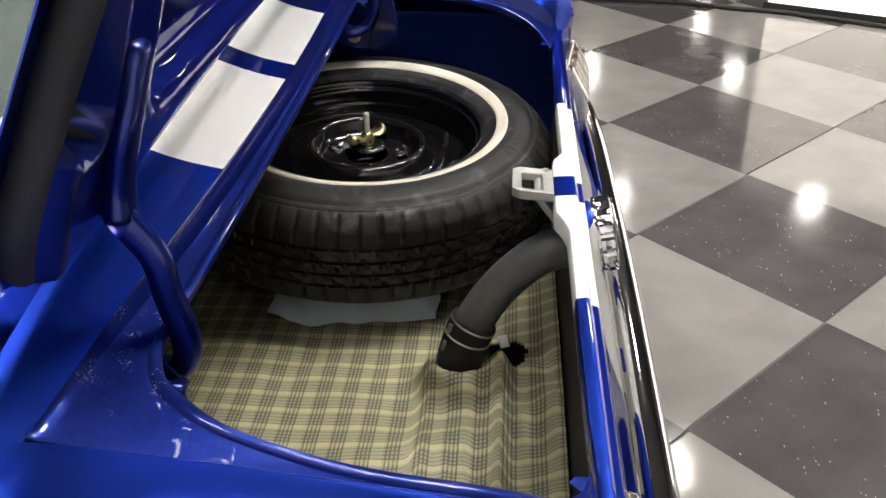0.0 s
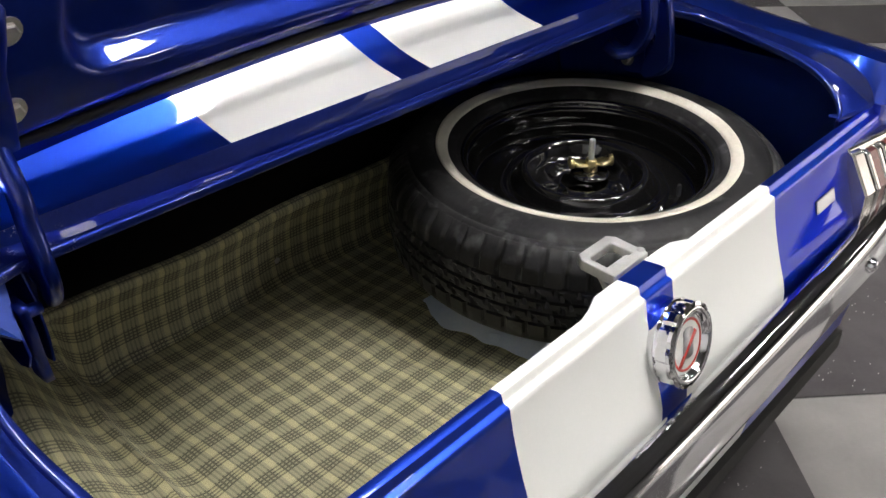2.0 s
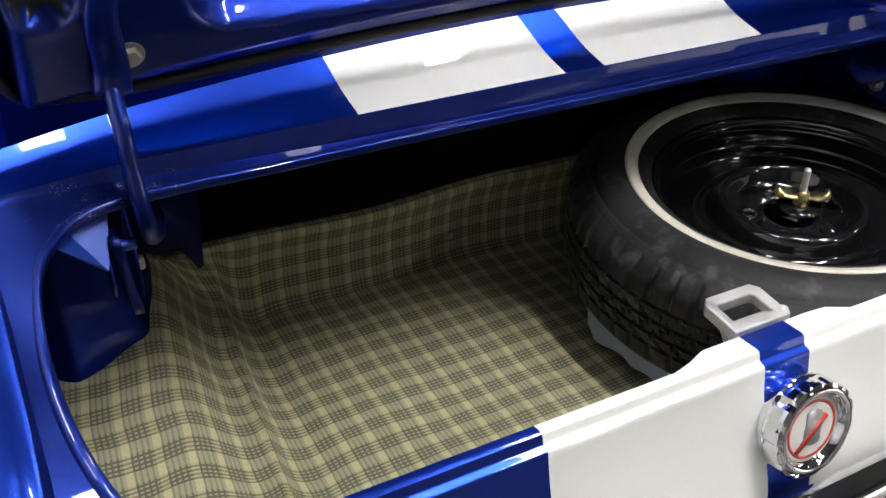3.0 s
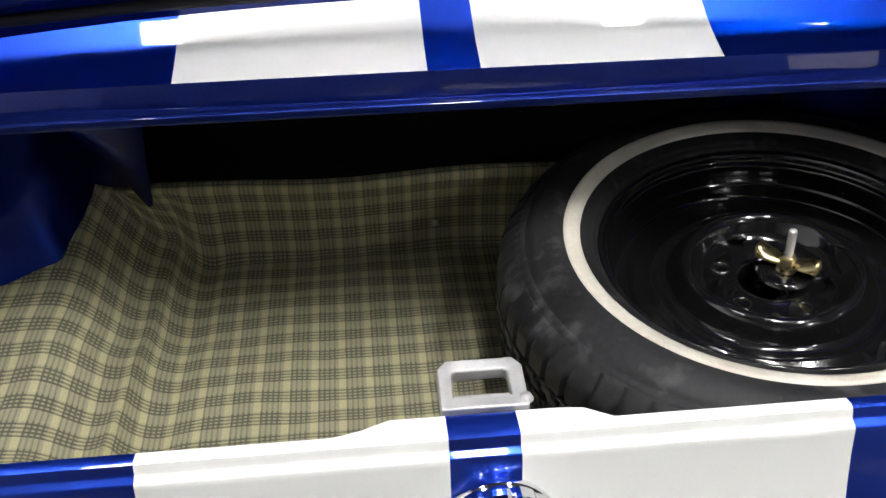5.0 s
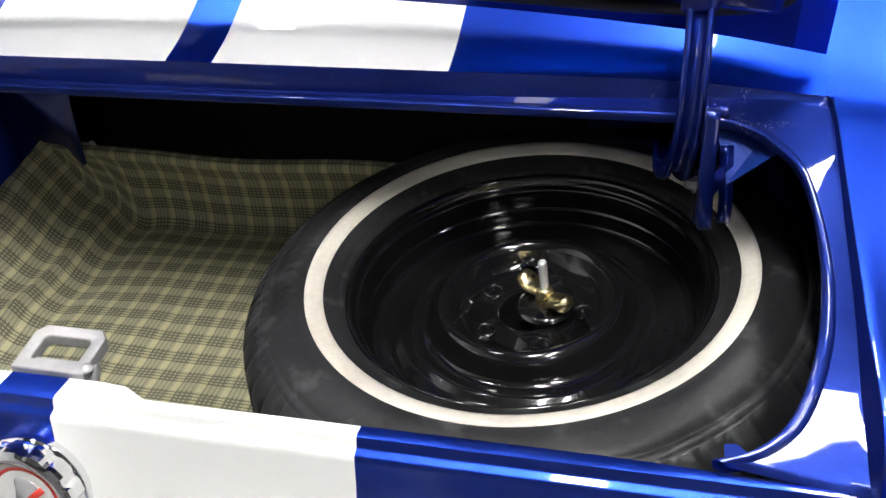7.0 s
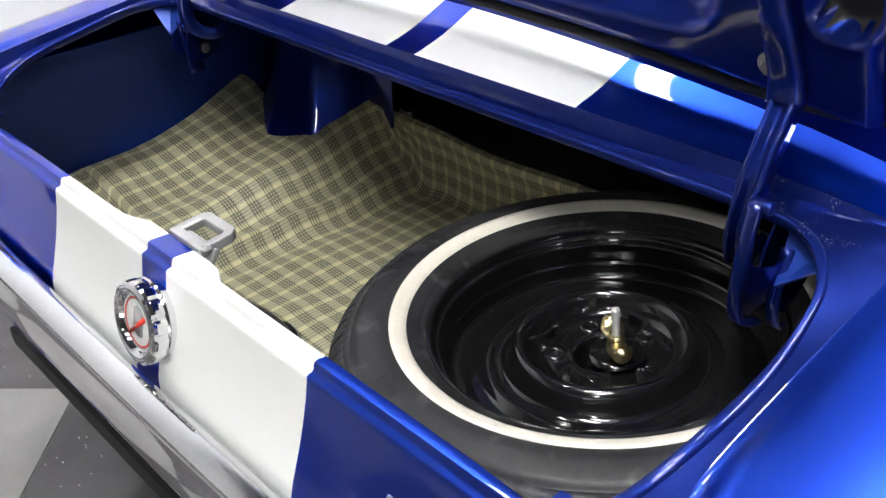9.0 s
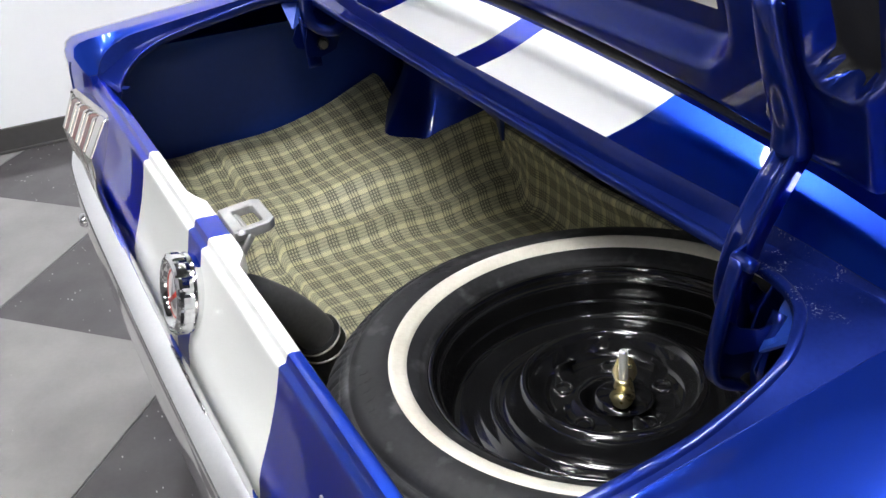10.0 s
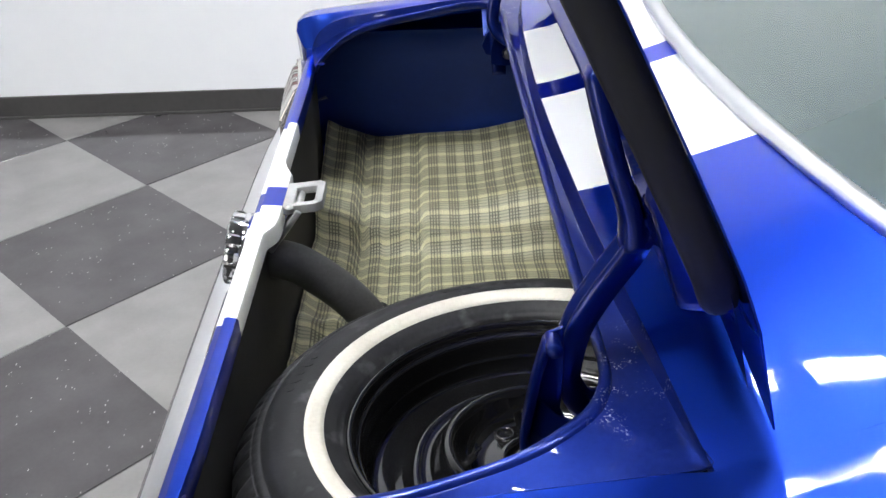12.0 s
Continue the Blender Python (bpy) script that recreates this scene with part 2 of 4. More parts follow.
def sheet(rows, closed_u=False, closed_v=False, pick=None, uv=None):
    """A bmesh skin over rows of points; pick(i, j) gives the material slot of a face."""
    bm = bmesh.new()
    vs = [[bm.verts.new(p) for p in r] for r in rows]
    layer = bm.loops.layers.uv.new("cloth") if uv else None
    nr, nc = len(rows), len(rows[0])
    for i in range(nr if closed_u else nr - 1):
        for j in range(nc if closed_v else nc - 1):
            ids = ((i, j), (i, (j + 1) % nc), ((i + 1) % nr, (j + 1) % nc), ((i + 1) % nr, j))
            quad = [vs[a][b] for a, b in ids]
            if len(set(quad)) < 4:
                continue
            f = bm.faces.new(quad)
            if pick:
                f.material_index = pick(i, j)
            if uv:
                for lp, (a, b) in zip(f.loops, ids):
                    lp[layer].uv = uv[a][b]
    return bm


def thicken(ob, depth, offset=-1.0):
    s = ob.modifiers.new("thickness", "SOLIDIFY")
    s.thickness, s.offset = depth, offset
    e = ob.modifiers.new("crisp_rim", "EDGE_SPLIT")
    e.split_angle = radians(40)
    return ob


def soften(ob, width, segments=2, angle=35):
    b = ob.modifiers.new("edges", "BEVEL")
    b.width, b.segments, b.limit_method, b.angle_limit = width, segments, "ANGLE", radians(angle)
    b.harden_normals = False
    w = ob.modifiers.new("shading", "WEIGHTED_NORMAL")
    w.keep_sharp = True
    return ob


def block(x0, x1, y0, y1, z0, z1):
    bm = bmesh.new()
    v = [bm.verts.new((x, y, z)) for x in (x0, x1) for y in (y0, y1) for z in (z0, z1)]
    for f in ((0, 1, 3, 2), (4, 6, 7, 5), (0, 4, 5, 1), (2, 3, 7, 6), (0, 2, 6, 4), (1, 5, 7, 3)):
        bm.faces.new([v[i] for i in f])
    return bm


def prism(points, m, depth):
    """A plate with the outline points (2D), thickness depth along the pose's z."""
    bm = bmesh.new()
    lo = [bm.verts.new(m @ Vector((x, y, 0))) for x, y in points]
    hi = [bm.verts.new(m @ Vector((x, y, depth))) for x, y in points]
    n = len(points)
    bm.faces.new(lo[::-1])
    bm.faces.new(hi)
    for i in range(n):
        bm.faces.new((lo[i], lo[(i + 1) % n], hi[(i + 1) % n], hi[i]))
    return bm


def lathe(profile, m=Matrix(), steps=48, closed=False):
    rows = []
    for k in range(steps):
        a = 2 * math.pi * k / steps
        rows.append([m @ Vector((r * math.cos(a), r * math.sin(a), z)) for r, z in profile])
    return sheet(rows, closed_u=True, closed_v=closed)


def curve_points(points, n):
    """Catmull-Rom through the points, n steps a stretch."""
    p = [Vector(q) for q in points]
    p = [2 * p[0] - p[1]] + p + [2 * p[-1] - p[-2]]
    out = []
    for i in range(1, len(p) - 2):
        for k in range(n):
            t = k / n
            a, b, c, d = p[i - 1:i + 3]
            out.append(0.5 * (2 * b + (c - a) * t + (2 * a - 5 * b + 4 * c - d) * t * t + (3 * b - a - 3 * c + d) * t ** 3))
    return out + [p[-2]]


def sweep(path, section, side=(1, 0, 0), caps=True, closed=False, wide=None):
    """Sweeps a closed 2D section (along side, along the third way) down the path; wide(f) scales it on the way."""
    rows = []
    n = len(path)
    for i, q in enumerate(path):
        if closed:
            d = (path[(i + 1) % n] - path[i - 1]).normalized()
        else:
            d = (path[min(i + 1, n - 1)] - path[max(i - 1, 0)]).normalized()
        s = Vector(side) - d * d.dot(Vector(side))
        s.normalize()
        w = d.cross(s)
        g, h = wide(i / (n - 1)) if wide else (1.0, 1.0)
        rows.append([q + s * (a * g) + w * (b * h) for a, b in section])
    bm = sheet(rows, closed_u=closed, closed_v=True)
    if caps and not closed:
        bm.verts.ensure_lookup_table()
        k = len(section)
        bm.faces.new([bm.verts[i] for i in range(k)])
        bm.faces.new([bm.verts[len(bm.verts) - 1 - i] for i in range(k)])
    bmesh.ops.recalc_face_normals(bm, faces=bm.faces)
    return bm


def ring_section(r, n=14, squash=1.0):
    return [(r * math.cos(2 * math.pi * k / n), r * squash * math.sin(2 * math.pi * k / n)) for k in range(n)]


def join(*parts):
    bm = bmesh.new()
    for p in parts:
        me = bpy.data.meshes.new("piece")
        p.to_mesh(me)
        p.free()
        bm.from_mesh(me)
        bpy.data.meshes.remove(me)
    return bm


def mirrored(bm):
    bmesh.ops.scale(bm, vec=(-1, 1, 1), verts=bm.verts)
    bmesh.ops.reverse_faces(bm, faces=bm.faces)
    return bm


def up(bm):
    bmesh.ops.recalc_face_normals(bm, faces=bm.faces)
    return bm


# ---- the hall ----
X0, X1, Y0, Y1 = -2.535, 22.0, -6.5, 7.5
floor = part("floor", block(X0 - 0.2, X1 + 0.2, Y0 - 0.2, Y1 + 0.2, -0.2, -0.0025), GROUT, flat=True)
tagged(floor, "checkered floor of dark and grey vinyl tiles with joints", "floor", kind="structure")


def wall(name, bm, label):
    return tagged(part(name, bm, WALL if name == "wall_west" else WALL_GREY, flat=True), label, "wall", kind="structure")


wall("wall_west", block(X0 - 0.15, X0, Y0, Y1, 0, CEILING), "plain white painted wall of the showroom")
wall("wall_east", block(X1, X1 + 0.15, Y0, Y1, 0, CEILING), "plain grey painted wall closing the hall")
wall("wall_south", block(X0 - 0.15, X1 + 0.15, Y0 - 0.15, Y0, 0, CEILING), "plain grey painted wall closing the hall")
wall("wall_north", block(X0 - 0.15, X1 + 0.15, Y1, Y1 + 0.15, 0, CEILING), "plain grey painted wall closing the hall")
tagged(part("ceiling", block(X0 - 0.15, X1 + 0.15, Y0 - 0.15, Y1 + 0.15, CEILING, CEILING + 0.1), CEIL, flat=True),
       "flat grey ceiling of the hall", "ceiling", kind="structure")
base = part("baseboard", join(block(X0, X0 + 0.012, Y0, Y1, 0.0, 0.094), block(X0 + 0.012, X0 + 0.02, Y0, Y1, 0.0, 0.012)), BASE, flat=True)
soften(base, 0.003)
tagged(base, "dark vinyl baseboard along the white wall", "baseboard", kind="structure")


def ceiling_light():
    ob = thing("ceiling_light", "unseen slim white fluorescent ceiling lamp, switched on", "ceiling light", group="ceiling lights", at=(0, 0, CEILING))
    fr = []
    for a, b, c, d in ((-0.63, 0.63, -0.14, -0.115), (-0.63, 0.63, 0.115, 0.14), (-0.63, -0.60, -0.115, 0.115), (0.60, 0.63, -0.115, 0.115)):
        fr.append(block(a, b, c, d, -0.05, 0.0))
    part("frame", join(*fr), WALL, ob, flat=True)
    part("diffuser", block(-0.60, 0.60, -0.115, 0.115, -0.035, -0.01), LIGHT, ob, flat=True)
    return ob


# (1.3, -1.25), (0.3, -0.6) and (2.5, -3.65) are added to light the boot
lamps = [(1.3, 1.6, 90), (-1.25, 1.5, 90), (2.65, 3.3, 90), (-1.1, 0.05, 90), (1.3, -1.25, 90), (0.3, -0.6, 90), (2.5, -3.65, 90), (0.2, 5.2, 0), (4.7, -1.25, 0)]
lamps += [(9.6, -1.25, 0), (9.6, -3.65, 0), (14.45, -1.25, 0), (14.45, -3.65, 0), (17.65, -3.65, 0), (17.1, 2.6, 0), (19.95, 2.6, 0)]
first = ceiling_light()
first.matrix_basis = pose(lamps[0][0], lamps[0][1], CEILING, 0, 0, lamps[0][2])

for lx, ly, turn in lamps[1:]:
    # the far rows are short, wide fittings
    size = Matrix.Diagonal((0.24, 1.1, 1.0, 1.0)) if lx > 9 else Matrix.Diagonal((0.55, 1.0, 1.0, 1.0)) if ly < -3 else Matrix.Diagonal((0.55, 0.45, 1.0, 1.0)) if ly == 0.05 else Matrix.Diagonal((0.35, 1.1, 1.0, 1.0)) if lx == 4.7 else Matrix()
    copy_thing(first, pose(lx, ly, CEILING, 0, 0, turn) @ size)


# a white panel of unknown kind at the far side, made to glow, with its cable along the foot
def display_screen():
    a, b = Vector((3.883, -1.199, 0)), Vector((2.83, -3.34, 0))
    d = (b - a).normalized()
    n = Vector((-d.y, d.x, 0))
    if n.x < 0:
        n = -n
    ob = thing("display_screen", "waist-high white panel standing on the tiled floor, made to glow", "screen", at=tuple(a))
    rows = []
    for z in (0.03, 0.3, 0.6, 0.98):
        rows.append([d * s + Vector((0, 0, z)) for s in (0.0, 0.7, 1.5, 2.3)])
    pa = part("panel", sheet(rows), PANEL_GLOW, ob, flat=True)
    thicken(pa, 0.05, 0.0)
    part("foot", sweep([d * -0.02 + Vector((0, 0, 0.02)), d * 2.32 + Vector((0, 0, 0.02))], [(-0.03, -0.02), (0.03, -0.02), (0.03, 0.02), (-0.03, 0.02)], side=tuple(n)), SEAL_AND_SLOT_SHADE, ob, flat=True)
    path = [Vector((3.80, 0.9, 0.012)), Vector((3.98, 0.1, 0.012)), Vector((3.95, -0.65, 0.012)), Vector((3.83, -1.0, 0.012)), Vector((3.76, -1.25, 0.012)), Vector((3.50, -1.75, 0.012)), Vector((3.2, -2.35, 0.012))]
    cable = thing("cable", "black cable lying on the floor beside the white panel", "cable")
    part("cord", sweep(curve_points(path, 6), ring_section(0.012, 8), side=(0, 0, 1)), SEAL_AND_SLOT_SHADE, cable)


display_screen()

# ---- the car's body ----
car = thing("car", "blue classic coupe with white racing stripes and its boot open", "car")

STRIPE_DECK = (-0.303, -0.030, 0.028, 0.302)
STRIPE_TAIL = (-0.306, -0.048, 0.013, 0.302)


def edge_y(x):
    return 0.467 + 0.009 * (x / 0.3) ** 2


def edge_z(x):
    return 0.945 - 0.0046 * (x / 0.3) ** 2 - 0.0001 * (x / 0.3) ** 4


DECK_RISE = ((0, 0), (0.028, 0.0055), (0.055, 0.0125), (0.085, 0.024), (0.105, 0.0325), (0.19, 0.060), (0.30, 0.088), (0.6, 0.13))


def rise(d):
    for (a, p), (b, q) in zip(DECK_RISE, DECK_RISE[1:]):
        if d <= b:
            return p + (q - p) * (d - a) / (b - a)
    return DECK_RISE[-1][1]


def deck_z(x, y):
    d = y - edge_y(x)
    sag = 0.009 * smooth01((abs(x) - 0.54) / 0.17) * (1 - smooth01(d / 0.26))
    taps = [(5 - abs(k), 0.0042 * k) for k in range(-4, 5)]
    return edge_z(x) - sag + sum(w * (rise(d + o) - rise(o)) for w, o in taps) / 25


def window_y(x):
    return 0.648 + 0.055 * (abs(x) / 0.5) ** 2


def columns(edges, half, n):
    xs = sorted(set([round(-half + 2 * half * k / n, 4) for k in range(n + 1)] + list(edges)))
    out = [xs[0]]
    for x in xs[1:]:
        if x in edges or x - out[-1] > 0.008 or x == xs[-1]:
            if x in edges and x - out[-1] <= 0.008 and out[-1] not in edges:
                out[-1] = x
            else:
                out.append(x)
    return out


def striped(edges, xs):
    def pick(i, j):
        x = (xs[j] + xs[j + 1]) / 2
        return 1 if edges[0] < x < edges[1] or edges[2] < x < edges[3] else 0
    return pick


def deck_panel():
    xs = columns(STRIPE_DECK, 0.703, 40)
    rows = []
    for k in range(41):
        f = k / 40
        rows.append([(x, edge_y(x) + f * (window_y(x) + 0.05 - edge_y(x)), deck_z(x, edge_y(x) + f * (window_y(x) + 0.05 - edge_y(x)))) for x in xs])
    ob = part("deck_panel", up(sheet(rows, pick=striped(STRIPE_DECK, xs))), [BLUE, WHITE], car, "blue deck panel with two white stripes ahead of the boot")
    return thicken(ob, 0.0012, -1)


deck_panel()

# the gutter round the boot opening: inner rim point, outer step point
RIM = (
    ((0.0, 0.449, 0.9145), (0.0, 0, 0)), ((0.30, 0.450, 0.914), (0.30, 0, 0)),
    ((0.45, 0.452, 0.9125), (0.46, 0, 0)), ((0.52, 0.455, 0.911), (0.55, 0, 0)), ((0.58, 0.455, 0.909), (0.63, 0, 0)),
    ((0.620, 0.440, 0.906), (0.68, 0, 0)), ((0.645, 0.412, 0.902), (0.699, 0, 0)),
    ((0.661, 0.385, 0.897), (0.7035, 0.475, 0.9055)), ((0.670, 0.350, 0.889), (0.7035, 0.415, 0.899)),
    ((0.675, 0.300, 0.877), (0.7035, 0.330, 0.889)), ((0.675, 0.250, 0.867), (0.7035, 0.260, 0.880)),
    ((0.670, 0.195, 0.855), (0.7035, 0.195, 0.871)), ((0.660, 0.152, 0.838), (0.7050, 0.145, 0.863)),
    ((0.645, 0.122, 0.819), (0.7080, 0.112, 0.849)), ((0.620, 0.104, 0.805), (0.7100, 0.090, 0.828)),
    ((0.590, 0.096, 0.798), (0.7110, 0.077, 0.800)),
)


def rim_stations():
    half = []
    for r, o in RIM:
        o = o if o[1] else (o[0], edge_y(o[0]), deck_z(o[0], edge_y(o[0])))
        half.append((Vector(r), Vector(o)))
    left = [(Vector((-a.x, a.y, a.z)), Vector((-b.x, b.y, b.z))) for a, b in half[:0:-1]]
    full = left + half
    r = curve_points([a for a, b in full], 3)
    o = curve_points([b for a, b in full], 3)
    return list(zip(r, o))


def gutter():
    rows = []
    for r, o in rim_stations():
        out = Vector((o.x - r.x, o.y - r.y, 0))
        wide = out.length
        out = out.normalized() if wide > 1e-6 else Vector((0, 1, 0))
        low = min(r.z - 0.001, o.z - 0.006)
        w = max(wide, 0.003)
        bead = min(1.0, w / 0.018)
        pts = [
            r + Vector((0, 0, -0.013)) + out * 0.010, r + Vector((0, 0, -0.009)) + out * 0.002, r + Vector((0, 0, -0.0035)), r + Vector((0, 0, -0.0004)) + out * 0.0004 * bead,
            r + Vector((0, 0, 0.0006)) + out * 0.0016 * bead, r + Vector((0, 0, 0.0010)) + out * 0.0050 * bead, r + Vector((0, 0, 0.0008)) + out * 0.0082 * bead, r + Vector((0, 0, -0.0004)) + out * 0.0096 * bead, r + Vector((0, 0, -0.0030)) + out * 0.0112 * bead,
            Vector((r.x, r.y, low)) + out * (w * 0.80), Vector((r.x, r.y, low + 0.0008)) + out * max(w - 0.0060, w * 0.86),
            Vector((r.x, r.y, (low + o.z) / 2)) + out * max(w - 0.0024, w * 0.92), Vector((o.x, o.y, o.z - 0.0020)) - out * 0.0008, o + Vector((0, 0, 0.0004)),
        ]
        rows.append(pts)
    return thicken(part("boot_gutter", up(sheet(rows)), CHIPPED, car, "blue drip gutter round the boot opening with chipped paint"), 0.001, -1)


gutter()
for side in (1, -1):
    tab = prism([(-0.010, -0.004), (0.010, -0.004), (0.005, 0.008), (-0.004, 0.010)], pose(side * 0.607, 0.104, 0.7995, 0, 0, 24 * side), 0.002)
    part("rim_tab", tab, CHIPPED, car, flat=True)

SECTION = ((0.0010, -0.030), (0.0004, -0.012), (0, 0), (0.004, -0.0002), (0.012, -0.0004), (0.022, -0.0008), (0.032, -0.0011), (0.042, -0.0016), (0.055, -0.0024), (0.07, -0.0035), (0.085, -0.0050), (0.10, -0.007), (0.13, -0.013), (0.152, -0.021), (0.168, -0.033), (0.180, -0.052), (0.187, -0.08),
           (0.191, -0.12), (0.193, -0.16), (0.192, -0.22), (0.186, -0.32), (0.176, -0.40), (0.16, -0.50), (0.12, -0.60), (0.08, -0.64))


def quarter_line():
    side = [o for r, o in rim_stations() if o.x > 0.7 and o.y < 0.5][::-1]
    pts = [Vector((p.x, p.y, p.z)) for p in side]
    pts.append(Vector((0.7035, 0.5145, edge_z(0.7035) - 0.0095)))
    y = 0.5215
    while y < 0.80:
        pts.append(Vector((0.703, y, deck_z(0.703, y))))
        y += 0.03
    z = pts[-1].z
    for y in (0.95, 1.2, 1.6, 2.0, 2.3):
        pts.append(Vector((0.703, y, z + 0.01 * smooth01((y - 0.8)))))
    return pts


def quarter_panel():
    rows = []
    line = quarter_line()

    def crown(p):
        return 0.8435 + 0.138 * min(p.y, 0.85) + 0.010 * smooth01((0.40 - p.y) / 0.3) + 0.046 * smooth01((p.y - 0.5) / 0.35)

    for inset, back in ((0.030, 0.034), (0.012, 0.029), (0.004, 0.018)):
        p = line[0]
        row = []
        for a, b in SECTION:
            lift = (crown(p) - p.z - inset) * smooth01((a - 0.004) / 0.018)
            row.append((p.x + min(a * 0.95, 0.184 - inset), p.y - back * smooth01((a + 0.02) / 0.05), max(p.z + b + (lift if b > -0.1 else lift * 0.3), 0.53)))
        rows.append(row)
    for p in line:
        # the shoulder draws in towards the tail; its top runs on past the step beside the lid
        k = 0.95 + 0.05 * smooth01((p.y - 0.05) / 0.5)
        foot = 0.515 - 0.26 * smooth01((p.y - 0.10) / 0.6)
        row = []
        for a, b in SECTION:
            g = smooth01((p.y - 0.36) / 0.16)
            z = p.z + b + (crown(p) - p.z) * smooth01((a - 0.004 - 0.036 * g) / (0.018 + 0.07 * g))
            z -= 0.075 * a * (1 - smooth01((a - 0.03) / 0.08)) * smooth01((p.y - 0.46) / 0.06)
            if b <= -0.2:
                z = 0.865 + b
            row.append((p.x + a * k, p.y, max(z, foot)))
        if p.y > 0.52:
            row[0] = (p.x - 0.040, p.y, deck_z(p.x - 0.040, p.y) - 0.0015 if p.y < 0.78 else p.z + 0.002)
            row[1] = (p.x - 0.016, p.y, deck_z(p.x - 0.016, p.y) - 0.0008 if p.y < 0.78 else p.z + 0.001)
        rows.append(row)
    bm = sheet(rows)
    bm.verts.ensure_lookup_table()
    bm.faces.new([bm.verts[i] for i in range(len(SECTION))][::-1])
    return up(bm)


for flip in (False, True):
    q = quarter_panel()
    ob = part("quarter_panel", mirrored(q) if flip else q, BLUE, car, "glossy metallic blue rear quarter panel")
    thicken(ob, 0.001, -1)


def tail_panel():
    xs = columns(STRIPE_TAIL, 0.722, 60)
    prof = ((0.070, 0.752), (0.085, 0.758), (None, 0.768), (None, 0.7905), (None, 0.7935), (0.0815, 0.7955), (0.0775, 0.7945), (0.0757, 0.791), (0.0747, 0.7865),
            (0.073, 0.7845), (0.0675, 0.7835), (0.0655, 0.7815), (0.0645, 0.776), (0.060, 0.755), (0.053, 0.73), (0.045, 0.705), (0.037, 0.683), (0.029, 0.662), (0.024, 0.645), (0.020, 0.61), (0.018, 0.56), (0.022, 0.48), (0.04, 0.36))
    rows = []
    for k, (y, z) in enumerate(prof):
        r = []
        for x in xs:
            bulge = 0.015 * smooth01((x + 0.135) / 0.035) * smooth01((0.095 - x) / 0.030)
            inner = 0.0925 + bulge - 0.004 * smooth01((abs(x) - 0.5) / 0.15)
            if y is None:
                yy = inner + (0.001, 0.0005, -0.0015)[k - 2]
            else:
                yy = y
            r.append((x, yy, z))
        rows.append(r)
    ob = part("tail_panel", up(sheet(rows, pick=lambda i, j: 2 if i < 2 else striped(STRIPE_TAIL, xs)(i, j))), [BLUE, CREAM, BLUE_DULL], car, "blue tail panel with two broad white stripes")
    return thicken(ob, 0.001, -1)


tail_panel()


def bumper():
    path = [(-0.9, 0.22), (-0.885, 0.115), (-0.835, 0.052), (-0.75, 0.023), (-0.65, 0.012), (-0.5, 0.005), (-0.3, 0.002), (0, 0.0), (0.3, 0.002), (0.5, 0.005), (0.65, 0.012), (0.75, 0.023), (0.835, 0.052), (0.885, 0.115), (0.9, 0.22)]
    pts = curve_points([(x, y, 0) for x, y in path], 6)
    sec = ((-0.014, 0.640), (-0.011, 0.648), (-0.004, 0.650), (0.006, 0.649), (0.016, 0.645), (0.023, 0.638), (0.0265, 0.628), (0.0275, 0.612), (0.0285, 0.585), (0.028, 0.56), (0.024, 0.543), (0.016, 0.532), (0.006, 0.528),
           (0.004, 0.533), (0.014, 0.541), (0.020, 0.56), (0.019, 0.61), (0.014, 0.632), (0.004, 0.640))
    rows = []
    for i, p in enumerate(pts):
        d = (pts[min(i + 1, len(pts) - 1)] - pts[max(i - 1, 0)]).normalized()
        n = Vector((d.y, -d.x, 0))
        rows.append([p + n * o + Vector((0, 0, z)) for o, z in sec])
    ob = part("bumper", up(sheet(rows, closed_v=True)), CHROME, car, "polished chrome rear bumper blade")
    for sx in (-0.567, 0.567):
        m = pose(sx, 0.0075 - 0.0285, 0.586) @ pose(0, 0, 0, 90)
        part("bumper_bolt", lathe([(0.0, 0.010), (0.006, 0.0095), (0.011, 0.007), (0.0135, 0.003), (0.014, 0.0)], m, 20), CHROME, ob, "domed chrome bolt head")
    return ob


bumper()


